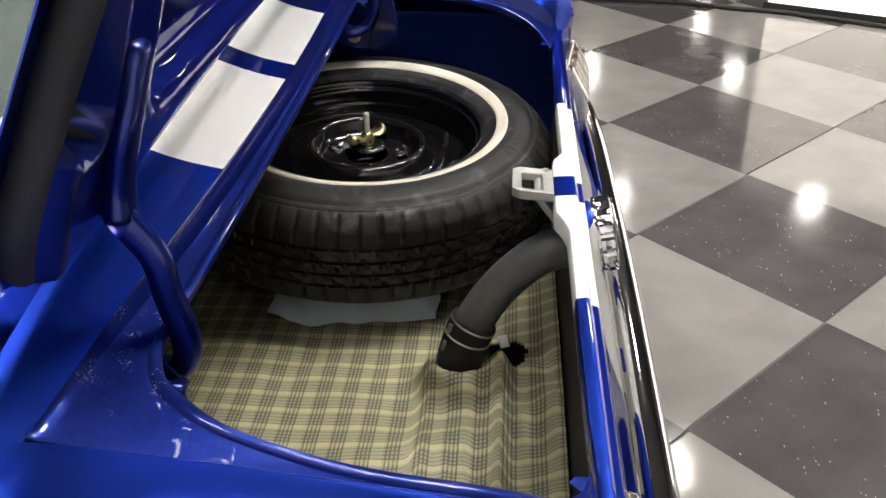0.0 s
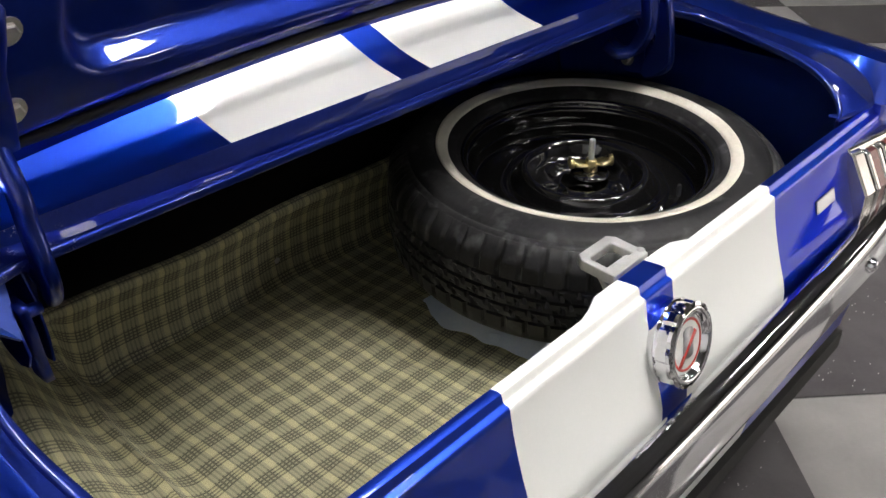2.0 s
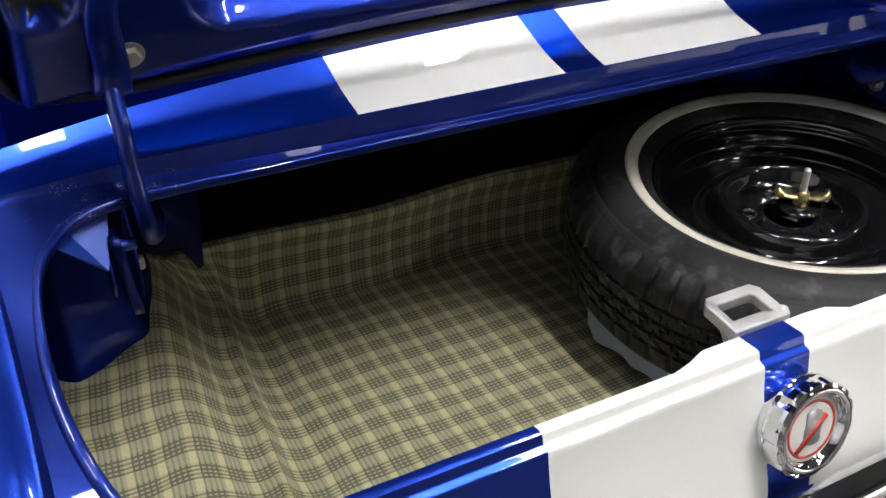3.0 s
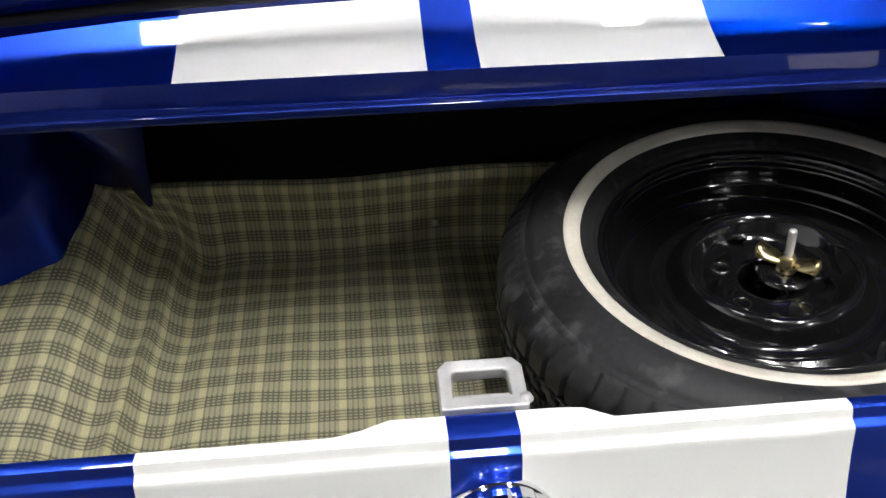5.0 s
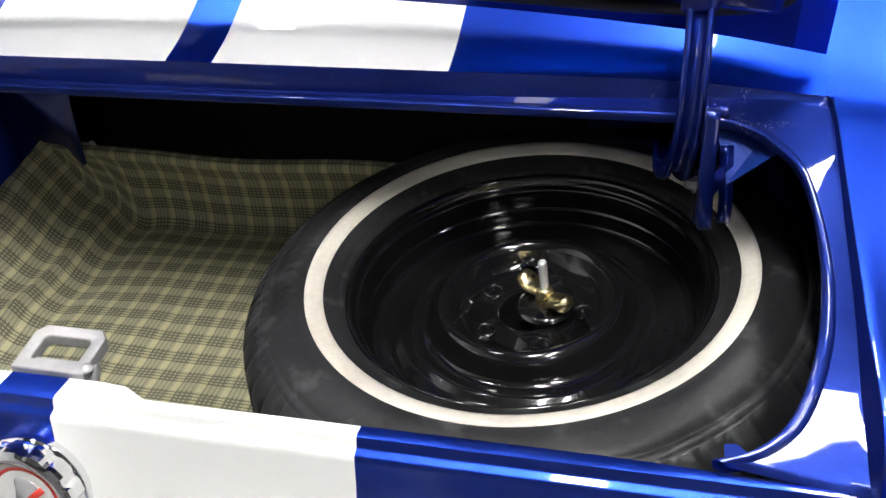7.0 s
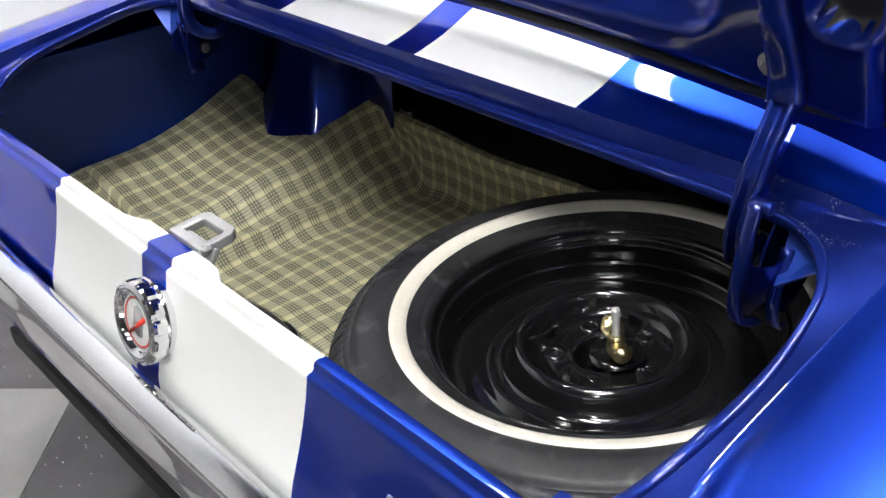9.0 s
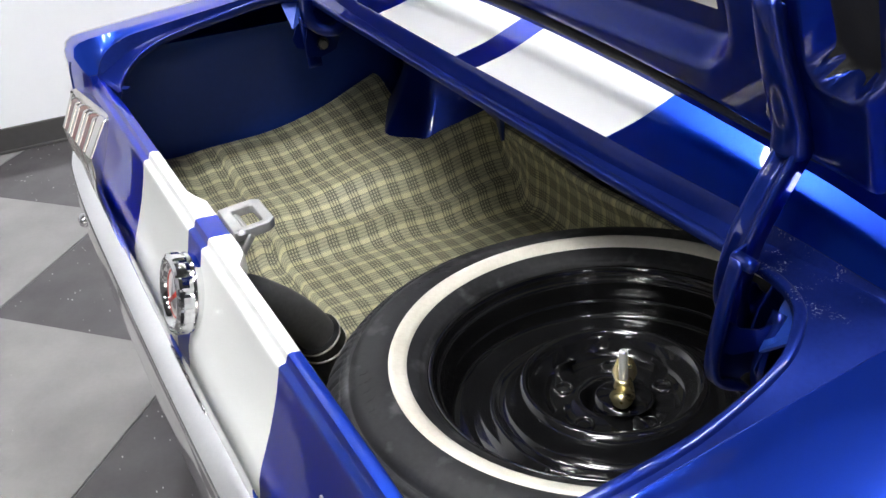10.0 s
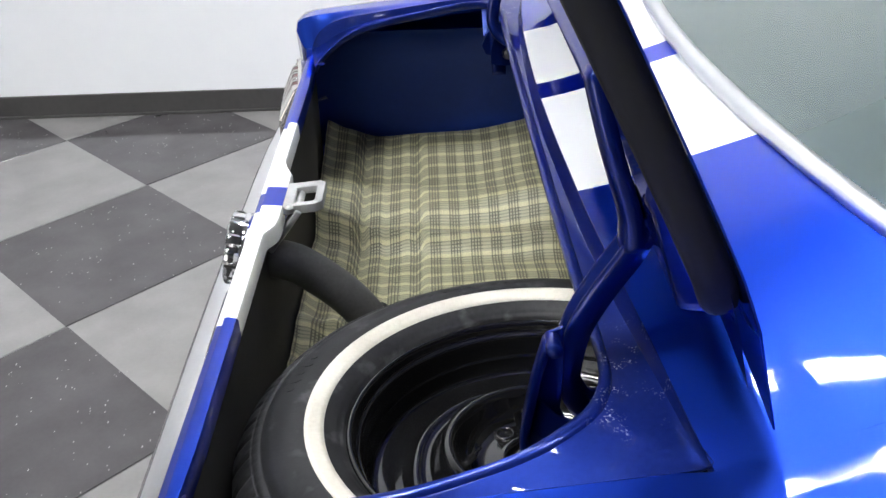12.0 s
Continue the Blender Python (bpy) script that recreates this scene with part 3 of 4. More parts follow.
def tail_light(side):
    """Three upright lens columns in chrome, each folded along the middle so that it stands out like a wedge."""
    def at(f, g, o):
        x = 0.578 + 0.212 * f
        z = 0.634 + 0.129 * g - 0.010 * f * g
        y = (0.026 + 0.038 * g) * (1 - f) + (0.020 + 0.020 * g) * f - o
        return Vector((x * side, y, z))

    def wedge(f0, f1, g0, g1, lift, peak=0.018):
        bm = bmesh.new()
        gs = [g0, g0 + 0.02, 0.5, g1 - 0.02, g1]
        rows = []
        for f in (f0, f1):
            front = [bm.verts.new(at(f, g, lift + peak * (1 - abs(2 * g - 1)) - (0.006 if k in (0, 4) else 0))) for k, g in enumerate(gs)]
            back = [bm.verts.new(at(f, g, -0.02)) for g in (g1, g0)]
            rows.append(front + back)
        n = len(rows[0])
        for k in range(n):
            bm.faces.new((rows[0][k], rows[1][k], rows[1][(k + 1) % n], rows[0][(k + 1) % n]))
        bm.faces.new(rows[0])
        bm.faces.new(rows[1][::-1])
        return up(bm)

    body = part("tail_light", wedge(0.02, 0.98, 0.02, 0.98, 0.0), GLOSS_BLACK, car, "tail lamp with three upright red lenses in chrome", flat=True)
    rails = [wedge(-0.02, 1.02, -0.04, 0.05, 0.006, 0.0), wedge(-0.02, 1.02, 0.95, 1.04, 0.006, 0.0), wedge(-0.03, 0.13, 0.0, 1.0, 0.013), wedge(0.96, 1.03, 0.0, 1.0, 0.008)]
    soften(part("bezel", join(*rails), SATIN, body, "chrome bezel", flat=True), 0.004, 3)
    for k in range(3):
        f = 0.17 + 0.27 * k
        holder = part("lens", wedge(f + 0.05, f + 0.165, 0.06, 0.94, 0.012), LENS, body, "dark red lens", flat=True)
        for a, b in ((f - 0.008, f + 0.048), (f + 0.167, f + 0.225)):
            soften(part("lens_trim", wedge(a, b, 0.05, 0.95, 0.014), SATIN, holder, "chrome lens trim", flat=True), 0.0025)


tail_light(1)
tail_light(-1)


def fuel_cap():
    # the cap's axis points back and slightly down, square to the panel
    m = pose(-0.008, 0.041, 0.7145) @ pose(0, 0, 0, 78) @ Matrix.Scale(0.95, 4)
    cap = part("fuel_cap", lathe([(0.046, -0.022), (0.052, -0.012), (0.054, -0.010), (0.0565, -0.004), (0.0575, 0.0), (0.0565, 0.003), (0.054, 0.006), (0.0545, 0.012), (0.055, 0.018), (0.0535, 0.023), (0.050, 0.026), (0.046, 0.0265), (0.043, 0.024), (0.0405, 0.019), (0.0395, 0.0165), (0.0, 0.0165)], m, 64), CHROME, car, "round chrome fuel filler cap")
    # broad raised grips round the edge, with narrow gaps
    rows = []
    for k in range(84):
        a = 2 * math.pi * k / 84
        grip = 0.0 if k % 6 in (0, 1) else 1.0
        rows.append([m @ Vector(((r + 0.5 * grip * g) * math.cos(a), (r + 0.5 * grip * g) * math.sin(a), z)) for r, g, z in ((0.0535, 0.0, 0.003), (0.0548, 0.0040, 0.0045), (0.0548, 0.0052, 0.010), (0.0548, 0.0052, 0.019), (0.0545, 0.0040, 0.0235), (0.0520, 0.0, 0.0255))])
    part("grip_ring", up(sheet(rows, closed_u=True)), CHROME, cap, "chrome grip ring with broad raised grips", flat=True)
    part("emblem", lathe([(0.0395, 0.0172), (0.0375, 0.0180), (0.0, 0.0180)], m, 48), PAPER, cap, "pale emblem disc")
    part("emblem_ring", lathe([(0.0355, 0.0182), (0.0350, 0.0188), (0.0325, 0.0188), (0.0318, 0.0182)], m, 48), RED, cap, "red ring")
    outline = [(0.014 * math.cos(a) * (1.0 + 0.45 * math.sin(2 * a)), 0.022 * math.sin(a)) for a in [2 * math.pi * k / 20 for k in range(20)]]
    part("emblem_shape", prism(outline, m @ pose(0.002, 0.002, 0.018, 0, 0, 20), 0.0014), GREY_ENAMEL, cap, "grey emblem shape")
    bar = prism([(-0.030, -0.0030), (0.026, -0.0042), (0.026, 0.0030), (-0.030, 0.0020)], m @ pose(0, -0.004, 0.018, 0, 0, 40), 0.0019)
    part("emblem_bar", bar, RED, cap, "red bar")


fuel_cap()


def striker():
    outer = [(-0.045, 0.106), (0.032, 0.106), (0.032, 0.151), (0.024, 0.161), (-0.037, 0.161), (-0.045, 0.151)]
    bm = bmesh.new()
    inner = [(-0.032, 0.119), (0.018, 0.119), (0.018, 0.145), (0.015, 0.148), (-0.029, 0.148), (-0.032, 0.145)]
    lo_o = [bm.verts.new((x, y, 0.784)) for x, y in outer]
    hi_o = [bm.verts.new((x, y, 0.7985)) for x, y in outer]
    lo_i = [bm.verts.new((x, y, 0.784)) for x, y in inner]
    hi_i = [bm.verts.new((x, y, 0.7965)) for x, y in inner]
    for i in range(6):
        j = (i + 1) % 6
        bm.faces.new((lo_o[i], lo_o[j], hi_o[j], hi_o[i]))
        bm.faces.new((lo_i[j], lo_i[i], hi_i[i], hi_i[j]))
        bm.faces.new((hi_o[i], hi_o[j], hi_i[j], hi_i[i]))
        bm.faces.new((lo_o[j], lo_o[i], lo_i[i], lo_i[j]))
    for v in bm.verts:
        v.co += Vector((-0.006, 0.004 if v.co.y > 0.115 else 0.002, 0.09 * (v.co.y - 0.106)))
    ob = part("latch_striker", up(bm), ALLOY, car, "cast alloy latch striker loop on the tail panel")
    soften(ob, 0.006, 3, 25)
    # two short legs slant back from the loop to the panel, with an arch between them
    leg = prism([(0.012, 0.0), (0.026, 0.0), (0.029, 0.040), (0.029, 0.082), (-0.049, 0.082), (-0.049, 0.040), (-0.046, 0.0), (-0.032, 0.0), (-0.031, 0.040), (-0.026, 0.056), (-0.014, 0.063), (-0.002, 0.062), (0.008, 0.054), (0.012, 0.040)], Matrix(((1, 0, 0, 0), (0, 0.6, -0.8, 0.086), (0, 0.8, 0.6, 0.722), (0, 0, 0, 1))), 0.010)
    soften(part("striker_leg", up(leg), ALLOY, ob), 0.003)
    m = pose(0.024, 0.118, 0.7975)
    part("rivet", lathe([(0.0, 0.003), (0.005, 0.002), (0.007, -0.002)], m, 14), ALLOY, ob)


striker()
soften(part("tail_badge", prism([(-0.034, -0.011), (0.034, -0.011), (0.034, 0.011), (-0.034, 0.011)], pose(0.474, 0.0487, 0.717, 90 - 17), 0.003), TRIM_STEEL, car, "small plain metal badge", flat=True), 0.002)

# ---- boot interior ----
# Black colour here stands in for the shade inside the tail
part("tail_inner_panel", block(-0.735, 0.735, 0.066, 0.076, 0.44, 0.757), BOARD_AND_SHADE_BLACK, car, "bare inner tail panel, coloured black for the shade there", flat=True)
# Floor coloured black so the mat's hose hole reads as deep shade
part("boot_floor", block(-0.86, 0.86, 0.045, 0.96, 0.40, 0.444), BOARD_AND_SHADE_BLACK, car, "bare boot floor under the mat, black for the shaded hose hole", flat=True)


def side_lining(side):
    rows = []
    for y in (0.04, 0.2, 0.4, 0.6, 0.75, 0.95):
        rows.append([(side * x, y, z) for x, z in ((0.845, 0.42), (0.853, 0.55), (0.851, 0.65), (0.842, 0.73), (0.815, 0.79), (0.775, 0.815))])
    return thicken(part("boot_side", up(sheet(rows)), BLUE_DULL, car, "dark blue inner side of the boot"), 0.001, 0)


side_lining(1)
side_lining(-1)
part("boot_bulkhead", join(block(-0.85, 0.85, 0.93, 0.945, 0.42, 1.0), block(-0.62, -0.15, 0.922, 0.93, 0.66, 0.67), block(0.1, 0.6, 0.922, 0.93, 0.69, 0.70)), BOARD_AND_SHADE_BLACK, car, "black board behind the rear seat", flat=True)


def tower(side):
    m = pose(side * 0.648, 0.805, 0.0)
    # a skirt pressed in soft upright folds, flaring towards the tail
    rows = []
    for k in range(96):
        a = 2 * math.pi * k / 96
        back = 0.5 - 0.5 * math.sin(a)
        fold = sum(math.exp(-((a - b) / 0.10) ** 2) for b in (4.05, 4.72, 5.35)) - 0.5 * sum(math.exp(-((a - b) / 0.16) ** 2) for b in (4.38, 5.02))
        ring = []
        for r, z in ((0.185, 0.47), (0.174, 0.52), (0.162, 0.56), (0.150, 0.59), (0.137, 0.62), (0.126, 0.65), (0.116, 0.69), (0.108, 0.76), (0.105, 0.93)):
            flare = smooth01((0.74 - z) / 0.20)
            q = r + flare * (0.020 * back ** 2 + 0.007 * fold)
            ring.append(m @ Vector((q * math.cos(a), q * math.sin(a), z)))
        rows.append(ring)
    part("damper_tower", up(sheet(rows, closed_u=True)), BLUE_SHADED, car, "rounded blue suspension tower with pressed folds")
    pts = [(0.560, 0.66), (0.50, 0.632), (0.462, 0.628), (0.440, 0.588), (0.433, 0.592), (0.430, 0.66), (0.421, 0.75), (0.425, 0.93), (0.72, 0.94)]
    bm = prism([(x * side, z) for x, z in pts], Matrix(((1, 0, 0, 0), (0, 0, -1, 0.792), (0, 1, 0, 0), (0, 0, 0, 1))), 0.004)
    # The brace takes the darkened blue in place of the deck's shadow
    part("deck_brace", up(bm), BLUE_SHADED, car, "blue brace under the deck, darkened for the shade there")


tower(1)
tower(-1)
part("brace_clip", up(join(block(-0.502, -0.496, 0.864, 0.869, 0.566, 0.592), block(-0.496, -0.470, 0.864, 0.869, 0.580, 0.588), sweep(curve_points([(-0.472, 0.866, 0.584), (-0.466, 0.864, 0.591), (-0.460, 0.861, 0.588), (-0.457, 0.857, 0.578)], 4), ring_section(0.0035, 8)))), ROD, car, "small bright steel clip behind the mat")


def filler_pipe():
    path = curve_points([(-0.012, 0.062, 0.700), (-0.012, 0.110, 0.686), (-0.013, 0.146, 0.660), (-0.018, 0.178, 0.627), (-0.024, 0.203, 0.592), (-0.030, 0.222, 0.553), (-0.034, 0.234, 0.512), (-0.036, 0.240, 0.465)], 6)
    pipe = part("filler_pipe", sweep(path[:34], ring_section(0.0295, 24)), PIPE, car, "grey fuel filler pipe bending down into the floor")
    part("rubber_hose", sweep(path[27:], ring_section(0.0355, 24)), SEAL_AND_SLOT_SHADE, pipe, "black rubber hose")
    for k in (28, 31):
        d = (path[k + 1] - path[k - 1]).normalized()
        m = Matrix.Translation(path[k]) @ d.to_track_quat("Z", "Y").to_matrix().to_4x4()
        clamp = part("hose_clamp", lathe([(0.0352, -0.0018), (0.0366, -0.0014), (0.0370, 0.0), (0.0366, 0.0014), (0.0352, 0.0018)], m, 40), STEEL, pipe, "wire hose clamp")
        s = path[k] + Vector((-0.020, 0.034, 0.004 if k == 28 else -0.004))
        part("clamp_screw", up(lathe([(0.0, 0.007), (0.0035, 0.007), (0.0035, -0.005), (0.002, -0.005), (0.002, -0.009), (0.0, -0.009)], Matrix.Translation(s) @ pose(0, 0, 0, 20, 15, 0), 10)), STEEL, clamp, flat=True)
    part("hose_tag", prism([(-0.010, -0.008), (0.010, -0.008), (0.010, 0.008), (-0.010, 0.008)], pose(0.030, 0.170, 0.495, 8, -42, 25), 0.002), PAPER, pipe, "small pale tag")


filler_pipe()


# ---- the boot lid, open ----
LID = Matrix(((1, 0, 0, 0), (0, -0.306, -0.952, 0.55), (0, 0.952, -0.306, 0.991), (0, 0, 0, 1)))


def lid_front(x):
    return 0.008 - 0.062 * (abs(x) / 0.695) ** 2


def lid_bend(x, u):
    """The lid's own crown: it curves inward towards its tail and sides."""
    return (0.010 + 0.034 * (abs(x) / 0.69) ** 2) * max(min(u / 0.30, 1.45), 0.0) ** 1.2 + 0.011 * (abs(x) / 0.69) ** 4 * smooth01((0.07 - u) / 0.12)


def lid_inner_w(x, u):
    """Height of the pressed inner panel over the outer skin."""
    ax = abs(x)
    hem = lid_front(x) + 0.056
    w = 0.010 + 0.036 * smooth01((u - hem) / 0.014) * smooth01((0.648 - ax) / 0.014) * smooth01((0.425 - u) / 0.014)
    cx, cu, hx, hu, r = 0.0, 0.235, 0.475, 0.140, 0.045
    dx, du = max(ax - (hx - r), 0), max(abs(u - cu) - (hu - r), 0)
    inside = r - math.hypot(dx, du)
    w -= 0.030 * smooth01((inside + 0.010) / 0.022)
    dx, du = max(abs(ax - 0.608) - 0.004, 0), max(abs(u - 0.245) - 0.102, 0)
    inside = 0.024 - math.hypot(dx, du)
    w += 0.0025 * smooth01((inside + 0.016) / 0.008) - 0.040 * smooth01((inside + 0.003) / 0.008)
    return max(w, 0.006 + lid_bend(x, u))


def boot_lid():
    lid = part("boot_lid", up(sheet([[LID @ Vector((x, lid_front(x) + f * (0.46 - lid_front(x)), -0.002 + lid_bend(x, lid_front(x) + f * (0.46 - lid_front(x))))) for x in columns(STRIPE_DECK, 0.695, 36)] for f in [k / 12 for k in range(13)]],
               pick=striped(STRIPE_DECK, columns(STRIPE_DECK, 0.695, 36)))), [BLUE, WHITE], car, "open blue boot lid with white stripes standing upright")
    thicken(lid, 0.0015, 0)
    xs = [-0.66 + 1.32 * k / 220 for k in range(221)]
    us = [k / 90 for k in range(91)]
    rows = []
    for f in us:
        rows.append([LID @ Vector((x, lid_front(x) + 0.006 + f * (0.44 - lid_front(x)), lid_inner_w(x, lid_front(x) + 0.006 + f * (0.44 - lid_front(x))))) for x in xs])
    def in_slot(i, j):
        # faces of the long side holes, coloured black for the lid's shaded hollow
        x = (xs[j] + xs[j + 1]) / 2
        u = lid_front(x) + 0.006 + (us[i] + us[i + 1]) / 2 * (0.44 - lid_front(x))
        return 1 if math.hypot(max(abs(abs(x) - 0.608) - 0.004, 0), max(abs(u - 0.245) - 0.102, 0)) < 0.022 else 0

    part("inner_panel", up(sheet(rows, pick=in_slot)), [BLUE_SHADED, SEAL_AND_SLOT_SHADE], lid, "pressed blue inner panel, side slots coloured black for their shaded hollows")
    # seal round the edge of the inner panel
    path = []
    for q in curve_points([(-0.670, 0.43, 0), (-0.670, 0.30, 0), (-0.669, 0.16, 0), (-0.666, 0.095, 0), (-0.656, 0.050, 0), (-0.620, 0.012, 0), (-0.5, 0.006, 0), (-0.3, 0.020, 0), (0, 0.030, 0), (0.3, 0.020, 0), (0.5, 0.006, 0), (0.620, 0.012, 0), (0.656, 0.050, 0), (0.666, 0.095, 0), (0.669, 0.16, 0), (0.670, 0.30, 0), (0.670, 0.43, 0)], 6):
        path.append(LID @ Vector((q.x, q.y, 0.010 + 0.004 * smooth01((abs(q.x) - 0.62) / 0.04) + lid_bend(q.x, q.y))))
    n = LID.to_3x3() @ Vector((0, 0, 1))
    rows = []
    for i, q in enumerate(path):
        d = (path[min(i + 1, len(path) - 1)] - path[max(i - 1, 0)]).normalized()
        s = d.cross(n)
        k = smooth01((abs(q.x) - 0.61) / 0.045)
        rows.append([q + s * (a * 0.007) + n * (b * (0.006 + 0.009 * k)) for a, b in ring_section(1.0, 12)])
    part("lid_seal", up(sheet(rows, closed_v=True)), SEAL_AND_SLOT_SHADE, lid, "black rubber seal round the lid")
    # paper label inside the lid, with lines of small print
    label = part("paper_label", up(sheet([[LID @ Vector((x, u, lid_inner_w(x, u) + 0.0015)) for x in [0.29 + 0.15 * k / 8 for k in range(9)]] for u in [0.135 + 0.11 * k / 6 for k in range(7)]])), PAPER, lid, "white paper label with lines of small print")
    bars = []
    for k in range(7):
        u = 0.150 + 0.011 * k
        a = 0.302
        b = 0.425 - 0.02 * ((k * 7) % 3)
        bars.append(sheet([[LID @ Vector((x, uu, lid_inner_w(x, uu) + 0.0022)) for x in (a, (a + b) / 2, b)] for uu in (u, u + 0.0035)]))
    part("print_line", join(*bars), INK, label)
    return lid


lid = boot_lid()


def channel_section(w, d, g):
    """Pressed arm: two rounded ridges with a groove between."""
    return [(-w, -d), (-w, d * 0.5), (-w * 0.92, d * 0.9), (-w * 0.72, d), (-w * 0.5, d * 0.85), (-w * 0.36, d - g), (w * 0.36, d - g), (w * 0.5, d * 0.85), (w * 0.72, d), (w * 0.92, d * 0.9), (w, d * 0.5), (w, -d), (w * 0.6, -d), (w * 0.5, -d * 0.2), (-w * 0.5, -d * 0.2), (-w * 0.6, -d)]


def arm_section(w, d):
    """A single rounded ridge, flat behind."""
    front = [(w * math.cos(math.pi * k / 12), d * math.sin(math.pi * k / 12) ** 0.6) for k in range(13)]
    return front + [(-w, -d * 0.8), (w, -d * 0.8)]


def hinge(side):
    x = 0.566
    low = 0.0 if side > 0 else 0.013
    out = 0.0 if side > 0 else 0.010
    strap = curve_points([(side * a, b, c) for a, b, c in ((0.5430 + out, 0.4455, 1.152), (0.5440 + out, 0.4445, 1.148), (0.5470 + out, 0.4515, 1.120), (0.5510 + out, 0.4600, 1.090), (0.5570, 0.4740, 1.045), (0.5590, 0.4770, 1.016))], 6)
    path = curve_points([(side * a, b, c) for a, b, c in ((0.560, 0.488, 1.042), (0.560, 0.476, 1.014), (0.560, 0.456, 0.982), (0.559, 0.438 + low, 0.945), (0.557, 0.431 + low, 0.908), (0.554, 0.433 + low, 0.880), (0.549, 0.449 + low, 0.849 + low * 0.8), (0.538, 0.474 + low, 0.840 + low), (0.538, 0.498 + low, 0.852 + low))], 5)
    # pressed channel: two rounded flanges with a groove between them
    main = channel_section(0.0135, 0.0105, 0.009) if side > 0 else arm_section(0.0090, 0.0125)
    hinge_part = part("hinge_arm", sweep(path, main), BLUE_SHADED, lid, "curved blue gooseneck hinge arm")
    flat_bar = [(-0.004, -0.008), (-0.004, 0.008), (0.003, 0.009), (0.004, 0.006), (0.004, -0.008)]
    yz = Matrix(((0, 0, 1, 0), (1, 0, 0, 0), (0, 1, 0, 0), (0, 0, 0, 1)))
    if side > 0:
        # the lower lever: a folded plate that widens to a foot, with a web towards the bracket
        outline = [(0.424, 0.950), (0.411, 0.944), (0.402, 0.900), (0.394, 0.852), (0.392, 0.832), (0.399, 0.817), (0.420, 0.800), (0.436, 0.793), (0.446, 0.800), (0.440, 0.828), (0.424, 0.866), (0.426, 0.905)]
        soften(part("hinge_link", up(prism(outline, pose(0.571, 0, 0) @ yz, 0.004)), BLUE_SHADED, hinge_part, "folded blue lever plate"), 0.0015)
        fold = sweep(curve_points([(0.579, 0.411, 0.940), (0.579, 0.402, 0.900), (0.580, 0.394, 0.850), (0.581, 0.394, 0.826), (0.582, 0.404, 0.810), (0.584, 0.436, 0.794)], 5), [(-0.008, -0.003), (-0.008, 0.002), (-0.006, 0.004), (0.005, 0.004), (0.007, 0.002), (0.007, -0.003)])
        part("lever_fold", up(fold), BLUE_SHADED, hinge_part)
        web = sheet([[(0.576, 0.405, 0.880), (0.585, 0.418, 0.868), (0.594, 0.434, 0.866), (0.600, 0.452, 0.874)], [(0.577, 0.398, 0.846), (0.586, 0.412, 0.842), (0.595, 0.430, 0.846), (0.602, 0.450, 0.858)]])
        thicken(part("lever_web", up(web), BLUE_SHADED, hinge_part), 0.003, 0)
        curl = sweep(curve_points([(0.598, 0.452, 0.880), (0.600, 0.436, 0.850), (0.602, 0.430, 0.820), (0.602, 0.438, 0.796), (0.600, 0.456, 0.788)], 5), [(-0.007, -0.002), (-0.007, 0.002), (0.007, 0.002), (0.007, -0.002)])
        part("lever_curl", up(curl), BLUE_SHADED, hinge_part)
        pin = (0.583, 0.415, 0.938)
    else:
        strip_path = [(-0.589, 0.452, 0.874), (-0.585, 0.453, 0.845), (-0.581, 0.456, 0.81), (-0.577, 0.457, 0.777)]
        part("hinge_link", up(sweep(curve_points(strip_path, 4), [(a * 1.3, b * 1.6) for a, b in flat_bar])), BLUE_SHADED, hinge_part)
        pin = (-0.580, 0.449, 0.861)
    def taper(f):
        end = math.sqrt(max(1 - (1 - min(f / 0.10, 1.0)) ** 2, 0.03))
        return (0.66 + 0.34 * f) * end, (0.8 + 0.2 * f) * end

    part("strap", sweep(strap, arm_section(0.0185, 0.0100), wide=taper), BLUE_SHADED, hinge_part, "pressed strap bolted to the lid")
    for u in (0.073, 0.158):
        m = LID @ pose(side * (0.5365), u, 0.045)
        bolt = up(join(lathe([(0.0, 0.0025), (0.0145, 0.0025), (0.015, 0.0)], m, 24), lathe([(0.0, 0.0085), (0.0085, 0.0085), (0.0105, 0.0070), (0.0105, 0.0)], m, 6)))
        part("hinge_bolt", bolt, STEEL, hinge_part, "zinc bolt with washer", flat=True)
    part("hinge_pin", up(lathe([(0.0, 0.012), (0.0065, 0.011), (0.007, 0.008), (0.007, -0.012), (0.0, -0.012)], pose(*pin, 0, 90 * side, 0), 14)), BLUE_SHADED, hinge_part)
    soften(part("hinge_pad", block(side * 0.559 - 0.010, side * 0.559 + 0.010, 0.470, 0.486, 1.020, 1.034), SEAL_AND_SLOT_SHADE, hinge_part, "black rubber pad"), 0.005, 3)
    # bracket on the body with its pivot
    p = Matrix(((0, 0, 1, 0), (1, 0, 0, 0), (0, 1, 0, 0), (0, 0, 0, 1)))
    outer = [(0.424, 0.830), (0.432, 0.812), (0.450, 0.806), (0.474, 0.812), (0.500, 0.83), (0.510, 0.900), (0.472, 0.898), (0.455, 0.872), (0.436, 0.856)]
    inner = [(0.440, 0.800), (0.470, 0.796), (0.500, 0.805), (0.515, 0.84), (0.515, 0.900), (0.470, 0.898), (0.450, 0.870), (0.440, 0.83)]
    for dx, outline in ((0.006, inner), (0.034, outer)):
        br = part("hinge_bracket", up(prism(outline, pose(side * (x + dx), 0, 0) @ p, 0.003)), BLUE_SHADED, hinge_part)
        soften(br, 0.001)
